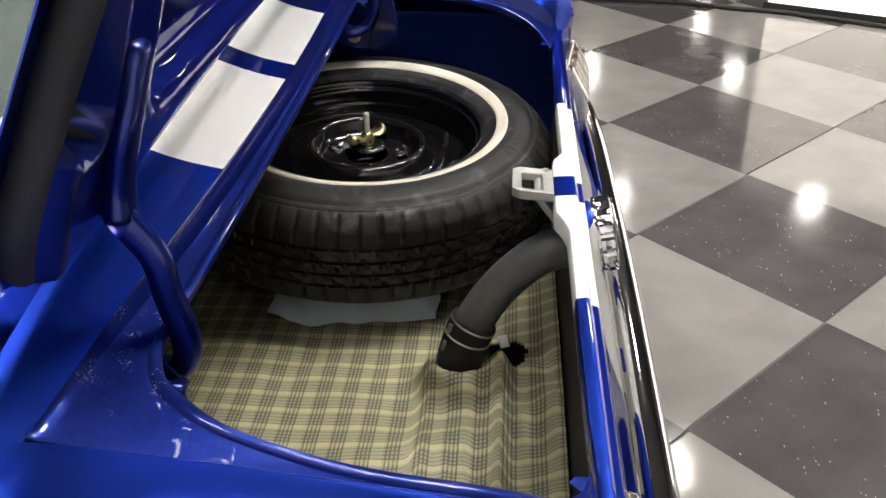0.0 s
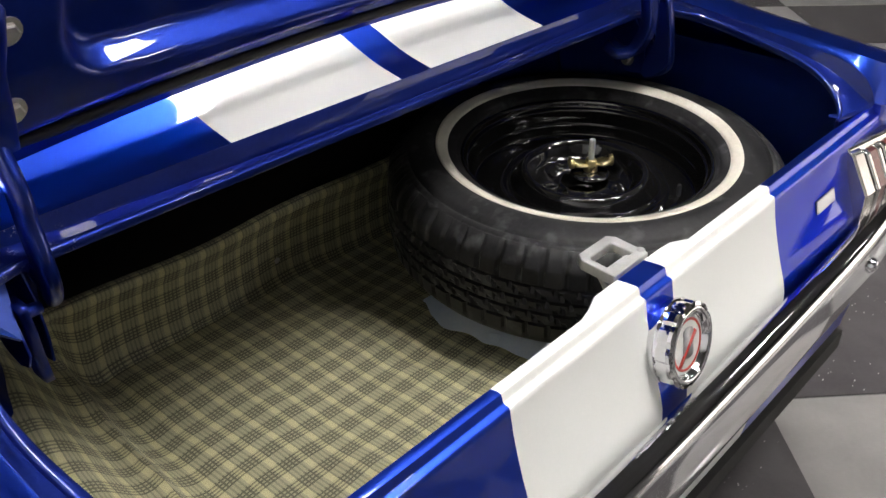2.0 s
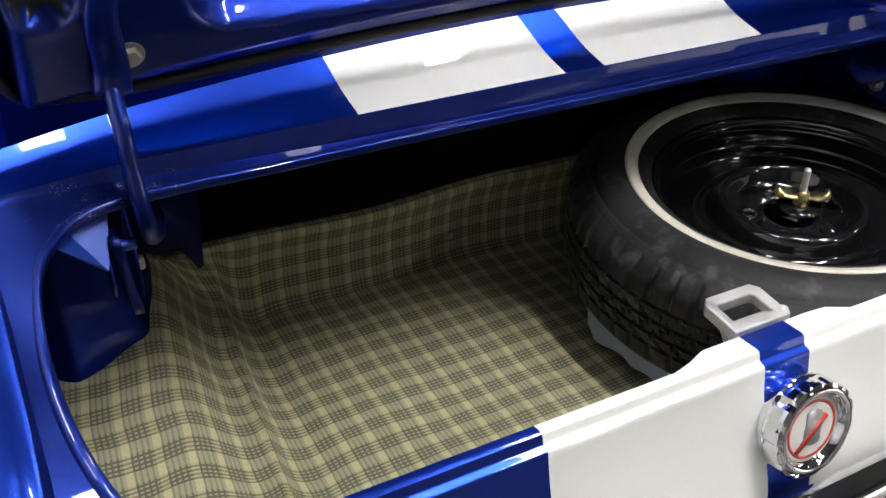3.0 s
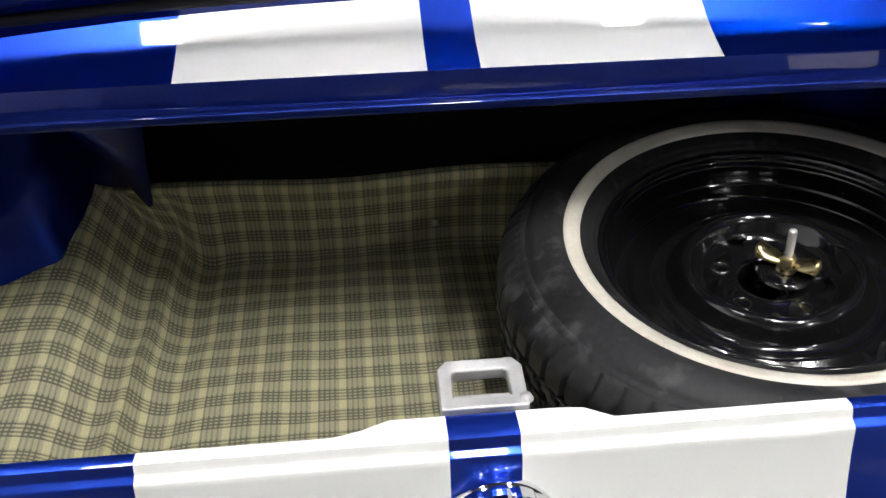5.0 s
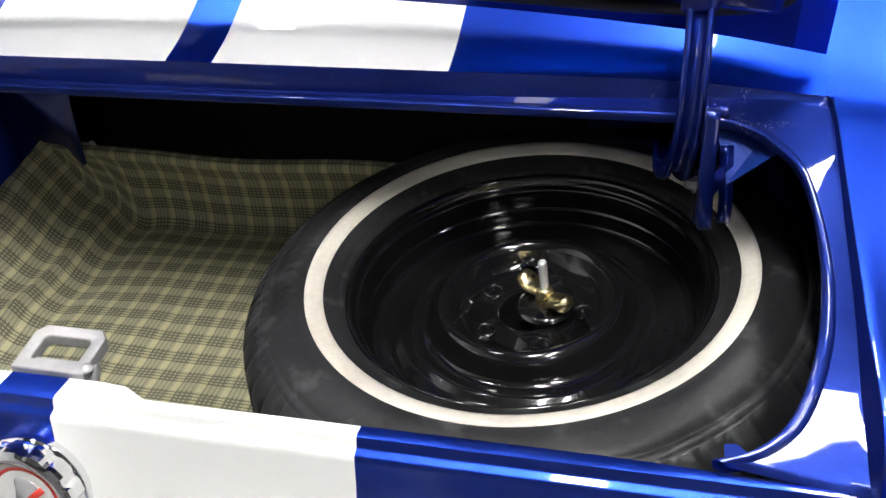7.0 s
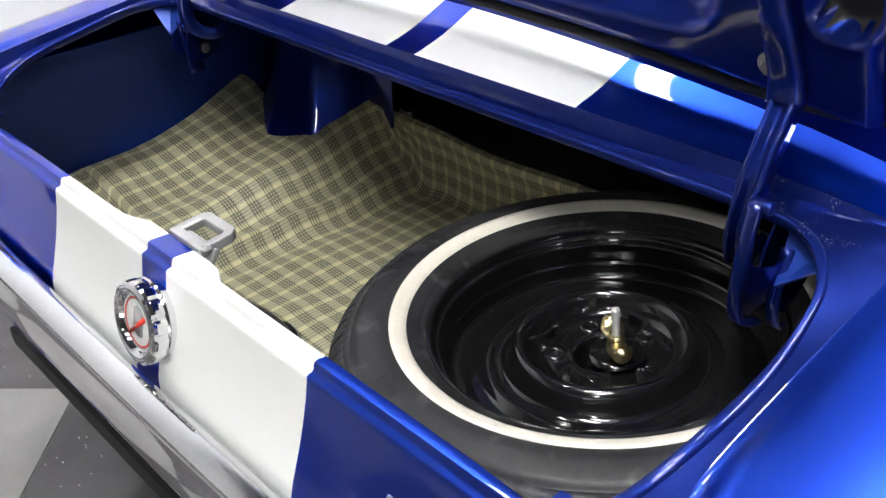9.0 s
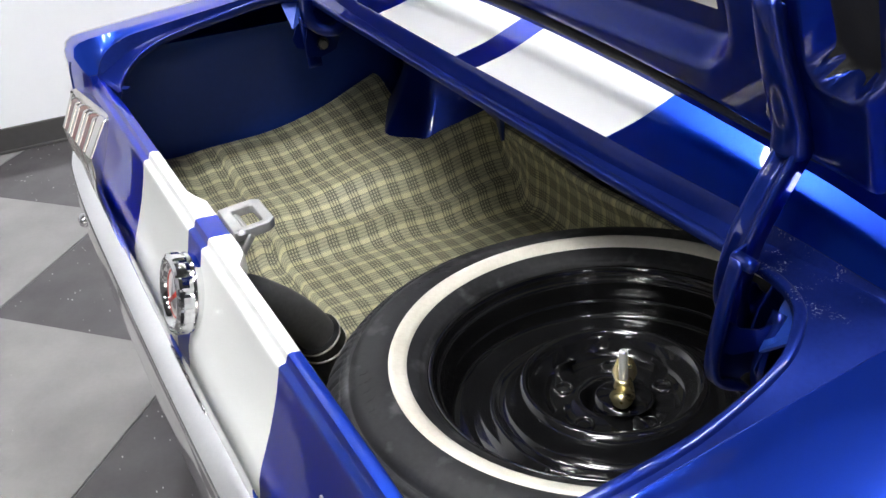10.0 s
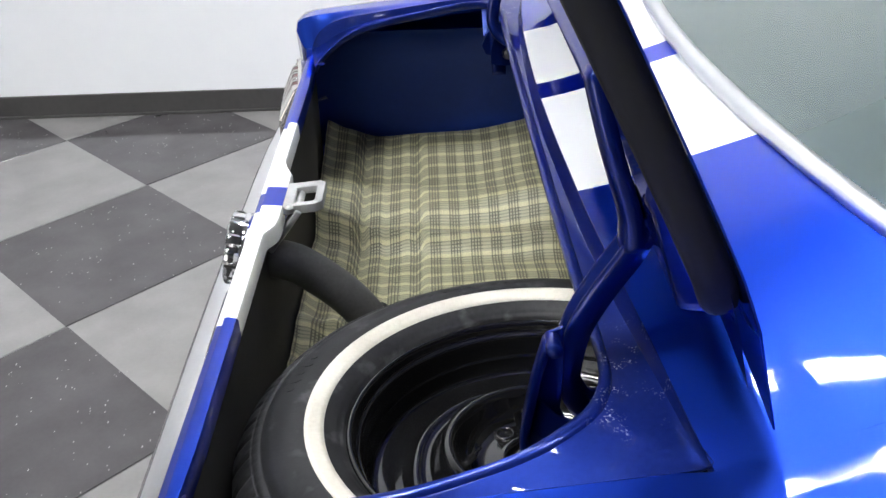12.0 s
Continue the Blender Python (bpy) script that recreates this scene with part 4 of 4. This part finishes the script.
    part("pivot_bolt", up(lathe([(0.0, 0.012), (0.007, 0.012), (0.0085, 0.010), (0.0085, 0.003), (0.013, 0.003), (0.013, 0.0)], pose(side * (x + 0.006), 0.474, 0.821, 0, -90 * side, 0), 12)), STEEL, hinge_part, "zinc pivot bolt", flat=True)
    bm = bmesh.new()
    vs = [bm.verts.new((side * a, b, c)) for a, b, c in ((0.602, 0.430, 0.846), (0.648, 0.428, 0.888), (0.640, 0.462, 0.896), (0.588, 0.474, 0.889))]
    bm.faces.new(vs)
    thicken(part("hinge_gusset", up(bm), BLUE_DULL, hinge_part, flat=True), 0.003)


hinge(1)
hinge(-1)

# ---- rear window and the cabin ahead of it ----
def rear_window():
    def at(x, f):
        y = window_y(x) + 0.012 + f * (0.62 - 0.10 * (x / 0.55) ** 2)
        z = 1.008 - 0.010 * (abs(x) / 0.5) ** 2 + f * 0.36 - 0.03 * f * f
        return Vector((x * (1 - 0.16 * f), y, z))
    glass = part("rear_window", up(sheet([[at(-0.56 + 1.12 * k / 24, f / 8) for k in range(25)] for f in range(9)])), GLASS, car, "tinted grey rear window glass")
    thicken(glass, 0.004, 0)
    loop = [at(-0.56 + 1.12 * k / 24, 0) for k in range(25)] + [at(0.56, f / 8) for f in range(1, 8)]
    loop = [at(-0.56, f / 8) for f in range(7, 0, -1)] + loop
    part("window_trim", sweep([q + Vector((0, -0.008, 0.001)) for q in loop], [(-0.004, -0.013), (0.003, -0.012), (0.006, -0.004), (0.006, 0.005), (0.002, 0.013), (-0.005, 0.013)], side=(0, 0, 1)), TRIM_STEEL, glass, "bright metal window trim")
    part("parcel_shelf", block(-0.62, 0.62, 0.72, 1.3, 0.955, 0.965), BOARD_AND_SHADE_BLACK, car, flat=True)
    # roof and rear pillars
    rows = []
    for k in range(13):
        y = 1.22 + 0.10 * k
        rows.append([(x, y - 0.05 * (abs(x) / 0.5) ** 2 * (1 if k == 0 else 0), 1.345 + 0.02 * math.sin(math.pi * min(k, 9) / 9) - 0.035 * (abs(x) / 0.52) ** 3) for x in [-0.56 + 1.12 * i / 20 for i in range(21)]])
    thicken(part("roof", up(sheet(rows, pick=striped(STRIPE_DECK, [-0.56 + 1.12 * i / 20 for i in range(21)]))), [BLUE, WHITE], car, "blue roof with white stripes"), 0.01)
    for s in (1, -1):
        rows = []
        for f in [k / 8 for k in range(9)]:
            a = at(0.56, f)
            b = Vector((0.703 - 0.15 * f, 0.80 + 0.75 * f, 0.978 + 0.345 * f))
            rows.append([(s * q.x, q.y, q.z) for q in (a, a.lerp(b, 0.35) + Vector((0.02, 0, 0.008)), a.lerp(b, 0.7) + Vector((0.03, 0, 0.005)), b)])
        thicken(part("rear_pillar", up(sheet(rows)), BLUE, car, "blue rear roof pillar"), 0.005)


rear_window()


def road_wheel(x, y):
    m = pose(x, y, 0.33, 0, 90 if x > 0 else -90, 0)
    tyre = part("road_wheel", lathe([(0.20, -0.16), (0.30, -0.17), (0.325, -0.15), (0.33, -0.13), (0.33, -0.03), (0.325, -0.01), (0.30, 0.01), (0.21, 0.0)], m, 48), RUBBER, car, "black tyre on the floor under the car")
    part("rim", lathe([(0.21, 0.0), (0.20, -0.03), (0.10, -0.05), (0.0, -0.04)], m, 40), CHROME, tyre)


for wx in (-0.80, 0.80):
    for wy in (1.15, 3.9):
        road_wheel(wx, wy)


def front_body():
    """The plain rest of the body ahead of the cabin, closed."""
    rows = []
    for y, h, w in ((2.29, 0.985, 0.868), (2.7, 0.98, 0.87), (3.4, 0.96, 0.865), (4.2, 0.92, 0.85), (4.6, 0.86, 0.82), (4.68, 0.78, 0.78)):
        rows.append([(-w + 0.06, y, 0.30), (-w, y, 0.42), (-w, y, h - 0.14), (-w + 0.06, y, h - 0.03), (-0.45, y, h), (0, y, h + 0.015), (0.45, y, h), (w - 0.06, y, h - 0.03), (w, y, h - 0.14), (w, y, 0.42), (w - 0.06, y, 0.30)])
    bm = sheet(rows)
    bm.verts.ensure_lookup_table()
    bm.faces.new([bm.verts[len(bm.verts) - 11 + i] for i in range(11)])
    part("front_body", up(bm), BLUE, car, "blue front body of the coupe")
    part("underbody", block(-0.80, 0.80, 0.05, 4.6, 0.26, 0.30), BOARD_AND_SHADE_BLACK, car, flat=True)


front_body()


# ---- plaid mat ----
def mat_height(x, y):
    z = 0.4625
    z += 0.052 * smooth01((-0.44 - x) / 0.11) + 0.038 * smooth01((-0.62 - x) / 0.22)
    z += 0.085 * smooth01((y - 0.36) / 0.42) * smooth01((-0.40 - x) / 0.13) + 0.050 * smooth01((y - 0.65) / 0.16) * smooth01((-0.36 - x) / 0.1)
    z += 0.016 * math.exp(-((x + 0.80) ** 2 + (y - 0.655) ** 2) / 0.05 ** 2)
    z += 0.050 * math.exp(-((x + 0.040) ** 2 + (y - 0.225) ** 2) / 0.055 ** 2) + 0.02 * smooth01((0.20 - y) / 0.08)
    z += 0.012 * math.exp(-((x + 0.16 + 0.35 * (y - 0.2)) / 0.03) ** 2) * smooth01((0.42 - y) / 0.2)
    z += 0.018 * math.exp(-((x + 0.455 - 0.10 * (y - 0.42)) / 0.022) ** 2) - 0.006 * math.exp(-((x + 0.40 - 0.10 * (y - 0.42)) / 0.025) ** 2)
    z += 0.010 * math.exp(-((x + 0.448 - 0.10 * (y - 0.42)) / 0.009) ** 2)
    z += 0.007 * math.exp(-((x + 0.60 - 0.25 * (y - 0.3)) / 0.03) ** 2) * smooth01((0.6 - y) / 0.2)
    # a puckered collar stands up where the filler hose goes through
    z += 0.034 * math.exp(-((math.hypot(x + 0.034, y - 0.228) - 0.054) / 0.017) ** 2) * smooth01((-0.012 - x) / 0.035)
    z += 0.008 * math.exp(-((x + 0.045 - 0.5 * (0.16 - y)) / 0.016) ** 2) * smooth01((0.19 - y) / 0.02)
    pull = smooth01((0.36 - y) / 0.16) * smooth01((x + 0.48) / 0.15) * smooth01((0.12 - x) / 0.1)
    z += pull * 0.007 * noise.noise((x * 5 + y * 3, (y - 0.22 * x) * 42, 5.0)) + 0.022 * smooth01((0.13 - y) / 0.06)
    z += 0.006 * noise.noise((x * 7, y * 9, 0.3)) + 0.0025 * noise.noise((x * 22, y * 20, 1.3))
    return z


def plaid_mat_thing():
    nx = 240
    xs = [-0.838 + 1.676 * k / nx for k in range(nx + 1)]
    stations = [(0.082 + 0.718 * k / 120, None) for k in range(121)] + [(0.808, 0.012), (0.812, 0.03), (0.813, 0.06), (0.812, 0.09), (0.808, 0.115), (0.801, 0.130), (0.797, 0.141), (0.799, 0.149), (0.806, 0.153), (0.816, 0.151), (0.822, 0.140), (0.824, 0.110)]
    rows, uv = [], []
    run = 0.0
    last = None
    for y, lift in stations:
        r = []
        for x in xs:
            if lift is None:
                p = (x, y, mat_height(x, y))
            else:
                z0 = mat_height(x, 0.80)
                top = 0.613 + 0.004 * math.sin(x * 9)
                p = (x, y + 0.004 * math.sin(x * 17 + 1), z0 + (top - z0) * lift / 0.153)
            r.append(p)
        here = Vector((0, y, 0 if lift is None else lift))
        run += (here - last).length if last else 0.0
        last = here
        rows.append(r)
        row_uv, acc = [], 0.0
        for k, p in enumerate(r):
            if k:
                acc += (Vector(p) - Vector(r[k - 1])).length
            row_uv.append([acc, run])
        mid = row_uv[nx // 2][0]
        uv.append([(a - mid + 4.0, b + 2.0) for a, b in row_uv])
    bm = sheet(rows, uv=uv)
    # cut round the suspension towers
    cut = [f for f in bm.faces if min(v.co.y for v in f.verts) > 0.685 and max(v.co.x for v in f.verts) < -0.735 + 0.2 * (f.verts[0].co.y - 0.685)]
    bmesh.ops.delete(bm, geom=cut, context="FACES")
    # the hole for the filler hose, ragged towards the tail panel
    hole = []
    for f in bm.faces:
        c = f.calc_center_median()
        bite = 0.004 * noise.noise((c.x * 60, c.y * 60, 2.0))
        if math.hypot(c.x + 0.034, c.y - 0.236) < 0.040 + bite or math.hypot((c.x - 0.010) / 0.052, (c.y - 0.176) / 0.044) < 1.0 + bite * 30:
            hole.append(f)
    bmesh.ops.delete(bm, geom=hole, context="FACES")
    ob = part("boot_mat", up(bm), PLAID)
    tagged(ob, "khaki and black plaid woven mat lying in the boot", "mat")
    return thicken(ob, 0.003, -1)


plaid_mat_thing()
tagged(part("mat_screw", lathe([(0.0, 0.002), (0.004, 0.0015), (0.006, 0.0)], pose(0.003, 0.8085, 0.512, 90), 14), STEEL), "small dark screw head holding the plaid mat", "screw")

# ---- spare wheel ----
AXIS = Vector((-0.063, -0.026, 1)).normalized()


def spare_frame():
    x = Vector((1, 0, 0)) - AXIS * AXIS.x
    x.normalize()
    y = AXIS.cross(x)
    return Matrix(((x.x, y.x, AXIS.x, 0.3895), (x.y, y.y, AXIS.y, 0.4310), (x.z, y.z, AXIS.z, 0.7322), (0, 0, 0, 1)))


SPARE = spare_frame()


def spare_wheel():
    ob = thing("spare_wheel", "black steel spare wheel with a whitewall tyre lying in the boot", "spare wheel")
    side = [(0.2060, -0.040), (0.2085, -0.0300), (0.2100, -0.0245), (0.2130, -0.0190), (0.2150, -0.0185), (0.2165, -0.0165), (0.220, -0.0135), (0.2320, -0.0075), (0.243, -0.0040), (0.2540, -0.0012), (0.262, -0.0005), (0.268, -0.001), (0.276, -0.003),
            (0.286, -0.0055), (0.2955, -0.0098), (0.2965, -0.0125), (0.2985, -0.0127), (0.2995, -0.0118), (0.306, -0.0155), (0.3068, -0.0172), (0.3082, -0.0170), (0.3090, -0.0172), (0.316, -0.0235), (0.324, -0.0325), (0.330, -0.043)]
    low = [(0.330, -0.168), (0.322, -0.180), (0.306, -0.192), (0.28, -0.199), (0.25, -0.201), (0.22, -0.197), (0.186, -0.185)]
    grooves = ((-0.0680, -0.0735), (-0.0905, -0.0965), (-0.1135, -0.1195), (-0.1365, -0.1420))
    side = [(p * 1.03, z) for p, z in side]
    low = [(p * 1.03, z) for p, z in low]
    tread = [-0.046, -0.050]
    for g in grooves:
        tread += [(tread[-1] + g[0]) / 2, g[0] + 0.0004, g[0] - 0.0004, g[1] + 0.0004, g[1] - 0.0004]
    tread += [-0.152, -0.160, -0.164]
    steps = 62 * 10
    rows = []
    for k in range(steps):
        a = 2 * math.pi * k / steps
        # the shoulder slots run over the edge on to the sidewall, with finer nicks above them
        notch = k % 10 < 2
        nick = k % 5 == 1
        r = [(p - 0.0035 * notch, z - 0.0035 * notch) if p > 0.322 else (p, z - 0.0012 * nick) if p > 0.312 else (p, z) for p, z in side]
        for z in tread:
            crown = 0.3455 - 0.005 * ((z + 0.105) / 0.06) ** 2
            lane = sum(z < g[0] for g in grooves)
            inside = any(g[1] <= z <= g[0] for g in grooves)
            phase = (k + (0, 4, 8, 3, 6)[lane] + round(z * 400) * (1 if lane % 2 else -1) * (0 if lane in (0, 4) else 1)) % 10
            slot = phase < 2
            r.append((crown - (0.0070 if inside else 0.0052 if slot else 0.0), z))
        r += low
        rows.append([SPARE @ Vector((p * math.cos(a), p * math.sin(a), z)) for p, z in r])
    first_tread, last_tread = len(side) - 1, len(side) + len(tread) - 1
    tyre = part("tyre", up(sheet(rows, closed_u=True)), RUBBER, ob, "black rubber tyre with blocky tread")
    row_len = len(rows[0]) - 1
    for n, face in enumerate(tyre.data.polygons):
        face.use_smooth = not first_tread <= n % row_len < last_tread
    part("whitewall", up(lathe([(0.2378, -0.0095), (0.2384, -0.0070), (0.2440, -0.0043), (0.2525, -0.0013), (0.2580, 0.0003), (0.2592, -0.0022)], SPARE, 120)), WHITEWALL, tyre, "cream white sidewall band")
    marks = []
    for start, count in ((2.3, 9), (3.2, 7), (4.3, 6), (0.5, 8)):
        for k in range(count):
            a = start + k * 0.062
            if (k * 5 + count) % 7 == 3:
                continue
            m = SPARE @ Matrix.Rotation(a, 4, "Z") @ pose(0.287, 0, -0.0050, 0, 16, 0)
            h = 0.006 + 0.003 * ((k * 3) % 2)
            marks.append(prism([(-h, -0.0030), (h * 0.6, -0.0030), (h, 0.0010), (-h * 0.5, 0.0010)], m, 0.0016))
    part("sidewall_mark", join(*marks), RUBBER, tyre, flat=True)["kind"] = "stuff"
    prof = [(0.2120, -0.038), (0.2150, -0.033), (0.2165, -0.0285), (0.2160, -0.0250), (0.2140, -0.0232), (0.2112, -0.0238), (0.2092, -0.0262), (0.2080, -0.0300), (0.2070, -0.0345), (0.2060, -0.0370), (0.2046, -0.0381), (0.2030, -0.0388), (0.2018, -0.0402), (0.2010, -0.0440),
            (0.2004, -0.0560), (0.1998, -0.0660), (0.1990, -0.0682), (0.1978, -0.0692), (0.1972, -0.0706), (0.1974, -0.0730), (0.1976, -0.0800), (0.1970, -0.0868), (0.1952, -0.0910), (0.1910, -0.0932), (0.1830, -0.0940), (0.1750, -0.0938), (0.1722, -0.0928), (0.1702, -0.0906), (0.1675, -0.0896),
            (0.1600, -0.0892), (0.1530, -0.0866), (0.1478, -0.0812), (0.1440, -0.0802), (0.1395, -0.0818), (0.1340, -0.0838), (0.1275, -0.0838), (0.1220, -0.0790), (0.1175, -0.0690), (0.1135, -0.0590), (0.1090, -0.0535), (0.1040, -0.0518), (0.0990, -0.0535), (0.0945, -0.0610), (0.0900, -0.0715), (0.0845, -0.0785), (0.0770, -0.0820),
            (0.0690, -0.0830), (0.0560, -0.0825), (0.0470, -0.0800), (0.0420, -0.0785), (0.0390, -0.0795), (0.0370, -0.084), (0.0360, -0.095), (0.0360, -0.118), (0.0, -0.118)]
    rows = []
    for k in range(120):
        a = 2 * math.pi * k / 120
        fold = 0.0014 * math.sin(5 * a + 0.8) + 0.0005 * math.sin(9 * a)
        rows.append([SPARE @ Vector(((r + fold * smooth01((0.168 - r) / 0.02) * smooth01((r - 0.112) / 0.02)) * math.cos(a), (r + fold * smooth01((0.168 - r) / 0.02) * smooth01((r - 0.112) / 0.02)) * math.sin(a), z)) for r, z in prof])
    rim = part("steel_rim", up(sheet(rows, closed_u=True)), GLOSS_BLACK, ob, "gloss black pressed steel rim")
    for k in range(5):
        a = 2 * math.pi * k / 5 + 0.035
        m = SPARE @ Matrix.Rotation(a, 4, "Z") @ pose(0.0615, 0, -0.0825)
        part("lug_hole", up(lathe([(0.0135, -0.001), (0.0125, 0.0028), (0.0100, 0.0038), (0.0085, 0.0022), (0.0080, -0.004), (0.0, -0.005)], m, 20)), GLOSS_BLACK, rim)
    # bent hub-cap clips: a riser with a folded tip
    for a in (3.30, 4.75, 6.05, 1.75):
        m = SPARE @ Matrix.Rotation(a, 4, "Z") @ pose(0.0745, 0, -0.082)
        rows = [[m @ Vector((q + 0.003 * f, w * f, z + 0.0016 * (1 - f * f))) for f in (-1.0, -0.6, 0.0, 0.6, 1.0)] for q, z, w in ((0.013, -0.001, 0.0120), (0.011, 0.002, 0.0118), (0.003, 0.0085, 0.0095), (-0.003, 0.0150, 0.0065), (-0.006, 0.0200, 0.0025))]
        c = part("hubcap_clip", up(sheet(rows)), GLOSS_BLACK, rim)
        thicken(c, 0.0032, 0)
        c.modifiers.remove(c.modifiers["crisp_rim"])
        soften(c, 0.0008, 2)
    part("valve_stem", up(lathe([(0.0, 0.024), (0.003, 0.024), (0.004, 0.020), (0.0042, 0.0), (0.006, -0.004)], SPARE @ Matrix.Rotation(5.2, 4, "Z") @ pose(0.163, 0, -0.091), 12)), SEAL_AND_SLOT_SHADE, rim, "black rubber valve stem")
    return ob


spare_wheel()


def wing_nut():
    ob = thing("wing_nut", "gold zinc wing nut on a threaded rod holding the spare wheel", "wing nut")
    m = SPARE @ pose(0.0190, 0.0005, 0, 0, 0, 0)
    rod = [(0.0, -0.006), (0.0045, -0.006), (0.0052, -0.008)]
    z = -0.010
    while z > -0.068:
        rod += [(0.0054, z), (0.0048, z - 0.0012)]
        z -= 0.0024
    part("threaded_rod", up(lathe(rod, m, 16)), ROD, ob, "threaded steel rod")
    part("nut", up(lathe([(0.0050, -0.044), (0.008, -0.044), (0.010, -0.048), (0.012, -0.058), (0.0125, -0.066), (0.0050, -0.066)], m, 24, closed=True)), BRASS, ob)
    turn = m @ pose(0, 0, 0, 0, 0, -41)
    for s in (1, -1):
        rows = []
        for k in range(12):
            f = k / 11
            cx = s * (0.007 + 0.034 * f)
            wide = 0.0055 + 0.0090 * math.sin(math.pi * min(f * 0.75 + 0.12, 1.0))
            tall = 0.0045 + 0.0060 * smooth01((f - 0.45) / 0.45)
            if k == 11:
                wide, tall = 0.002, 0.002
            zc = -0.054 + 0.006 * f
            rows.append([turn @ Vector((cx, wide * math.cos(a), zc + tall * math.sin(a))) for a in [2 * math.pi * i / 12 for i in range(12)]])
        part("wing", up(sheet(rows, closed_v=True)), BRASS, ob, "rounded wing")
    m2 = SPARE @ pose(0.0190, 0.0005, -0.067)
    part("washer", up(lathe([(0.006, 0.001), (0.030, 0.001), (0.034, -0.001), (0.036, -0.004)], m2, 28)), GLOSS_BLACK, ob)


wing_nut()


def cloth_pad():
    rows = []
    n, k = 44, 40
    for i in range(n + 1):
        r = []
        for j in range(k + 1):
            x = 0.132 + 0.445 * i / n
            y = 0.285 + 0.29 * j / k
            x -= 0.030 * math.sin(math.pi * j / k) - 0.03 * noise.noise((0.3, y * 17, 2.0))
            y += 0.02 * noise.noise((x * 12, 0.4, 5.0)) * (1 if j in (0, k) else 0.4)
            edge = min(i / 5, 1) * min(j / 4, (k - j) / 4, 1)
            z = mat_height(x, y) + 0.004 + edge ** 0.5 * (0.030 + 0.045 * smooth01(i / 16)) * (0.8 + 0.35 * noise.noise((x * 16, y * 20, 0.0)))
            z += edge * 0.026 * noise.noise((x * 17, y * 13 + x * 8, 9.0))
            z += edge * (0.034 * abs(noise.noise((x * 34 + y * 26, y * 20 - x * 15, 3.0))) + 0.013 * noise.noise((x * 80 + y * 60, y * 50, 7.0)))
            r.append((x, y, z))
        rows.append(r)
    ob = part("cloth", up(sheet(rows)), CLOTH)
    tagged(ob, "crumpled pale blue cloth tucked under the spare tyre", "cloth")
    return thicken(ob, 0.002, 0)


cloth_pad()


# ---- floor tiles ----
def floor_tiles():
    ax, ay = 0.4475, 0.424
    ox, oy = -1.367, -0.260
    k = 0.9975

    def corners(h, s):
        return [(dx * s, dy * s, h) for dx, dy in ((-ax, 0), (0, -ay), (ax, 0), (0, ay))]

    def tile_bm():
        bm = bmesh.new()
        r0 = [bm.verts.new(p) for p in corners(-0.006, k)]
        r1 = [bm.verts.new(p) for p in corners(-0.0012, k)]
        r2 = [bm.verts.new(p) for p in corners(0.0, k - 0.003)]
        for a, b in ((r0, r1), (r1, r2)):
            for i in range(4):
                bm.faces.new((a[i], a[(i + 1) % 4], b[(i + 1) % 4], b[i]))
        bm.faces.new(r2)
        return bm

    meshes = []
    for name, m in (("tile_dark", TILE_DARK), ("tile_light", TILE_LIGHT)):
        me = bpy.data.meshes.new(name)
        b = tile_bm()
        b.to_mesh(me)
        b.free()
        me.materials.append(m)
        meshes.append(me)
    far = {0: ([], []), 1: ([], [])}
    for i in range(-40, 60):
        for j in range(-40, 60):
            x = ox + (i + j + 1) * ax
            y = oy + (i - j) * ay + 0.012 * (x - ox)
            if not (X0 - 0.2 < x < X1 and Y0 < y < Y1):
                continue
            odd = (i + j) % 2
            if -2.8 < x < 6.5 and -4.2 < y < 2.6:
                t = new("tile", meshes[0 if odd else 1])
                t.location = (x, y, 0)
                t.parent = floor
            else:
                vs, fs = far[odd]
                n = len(vs)
                vs += [(x + p[0], y + p[1], p[2]) for p in corners(-0.006, k) + corners(0.0, k - 0.002)]
                fs += [(n + 4, n + 5, n + 6, n + 7)] + [(n + q, n + (q + 1) % 4, n + 4 + (q + 1) % 4, n + 4 + q) for q in range(4)]
    for odd, (vs, fs) in far.items():
        me = bpy.data.meshes.new("far_tiles")
        me.from_pydata(vs, [], fs)
        me.materials.append(TILE_DARK if odd else TILE_LIGHT)
        ob = new("far_tiles", me)
        ob.parent = floor
        tagged(ob, "tiles farther along the floor", kind="stuff")


floor_tiles()
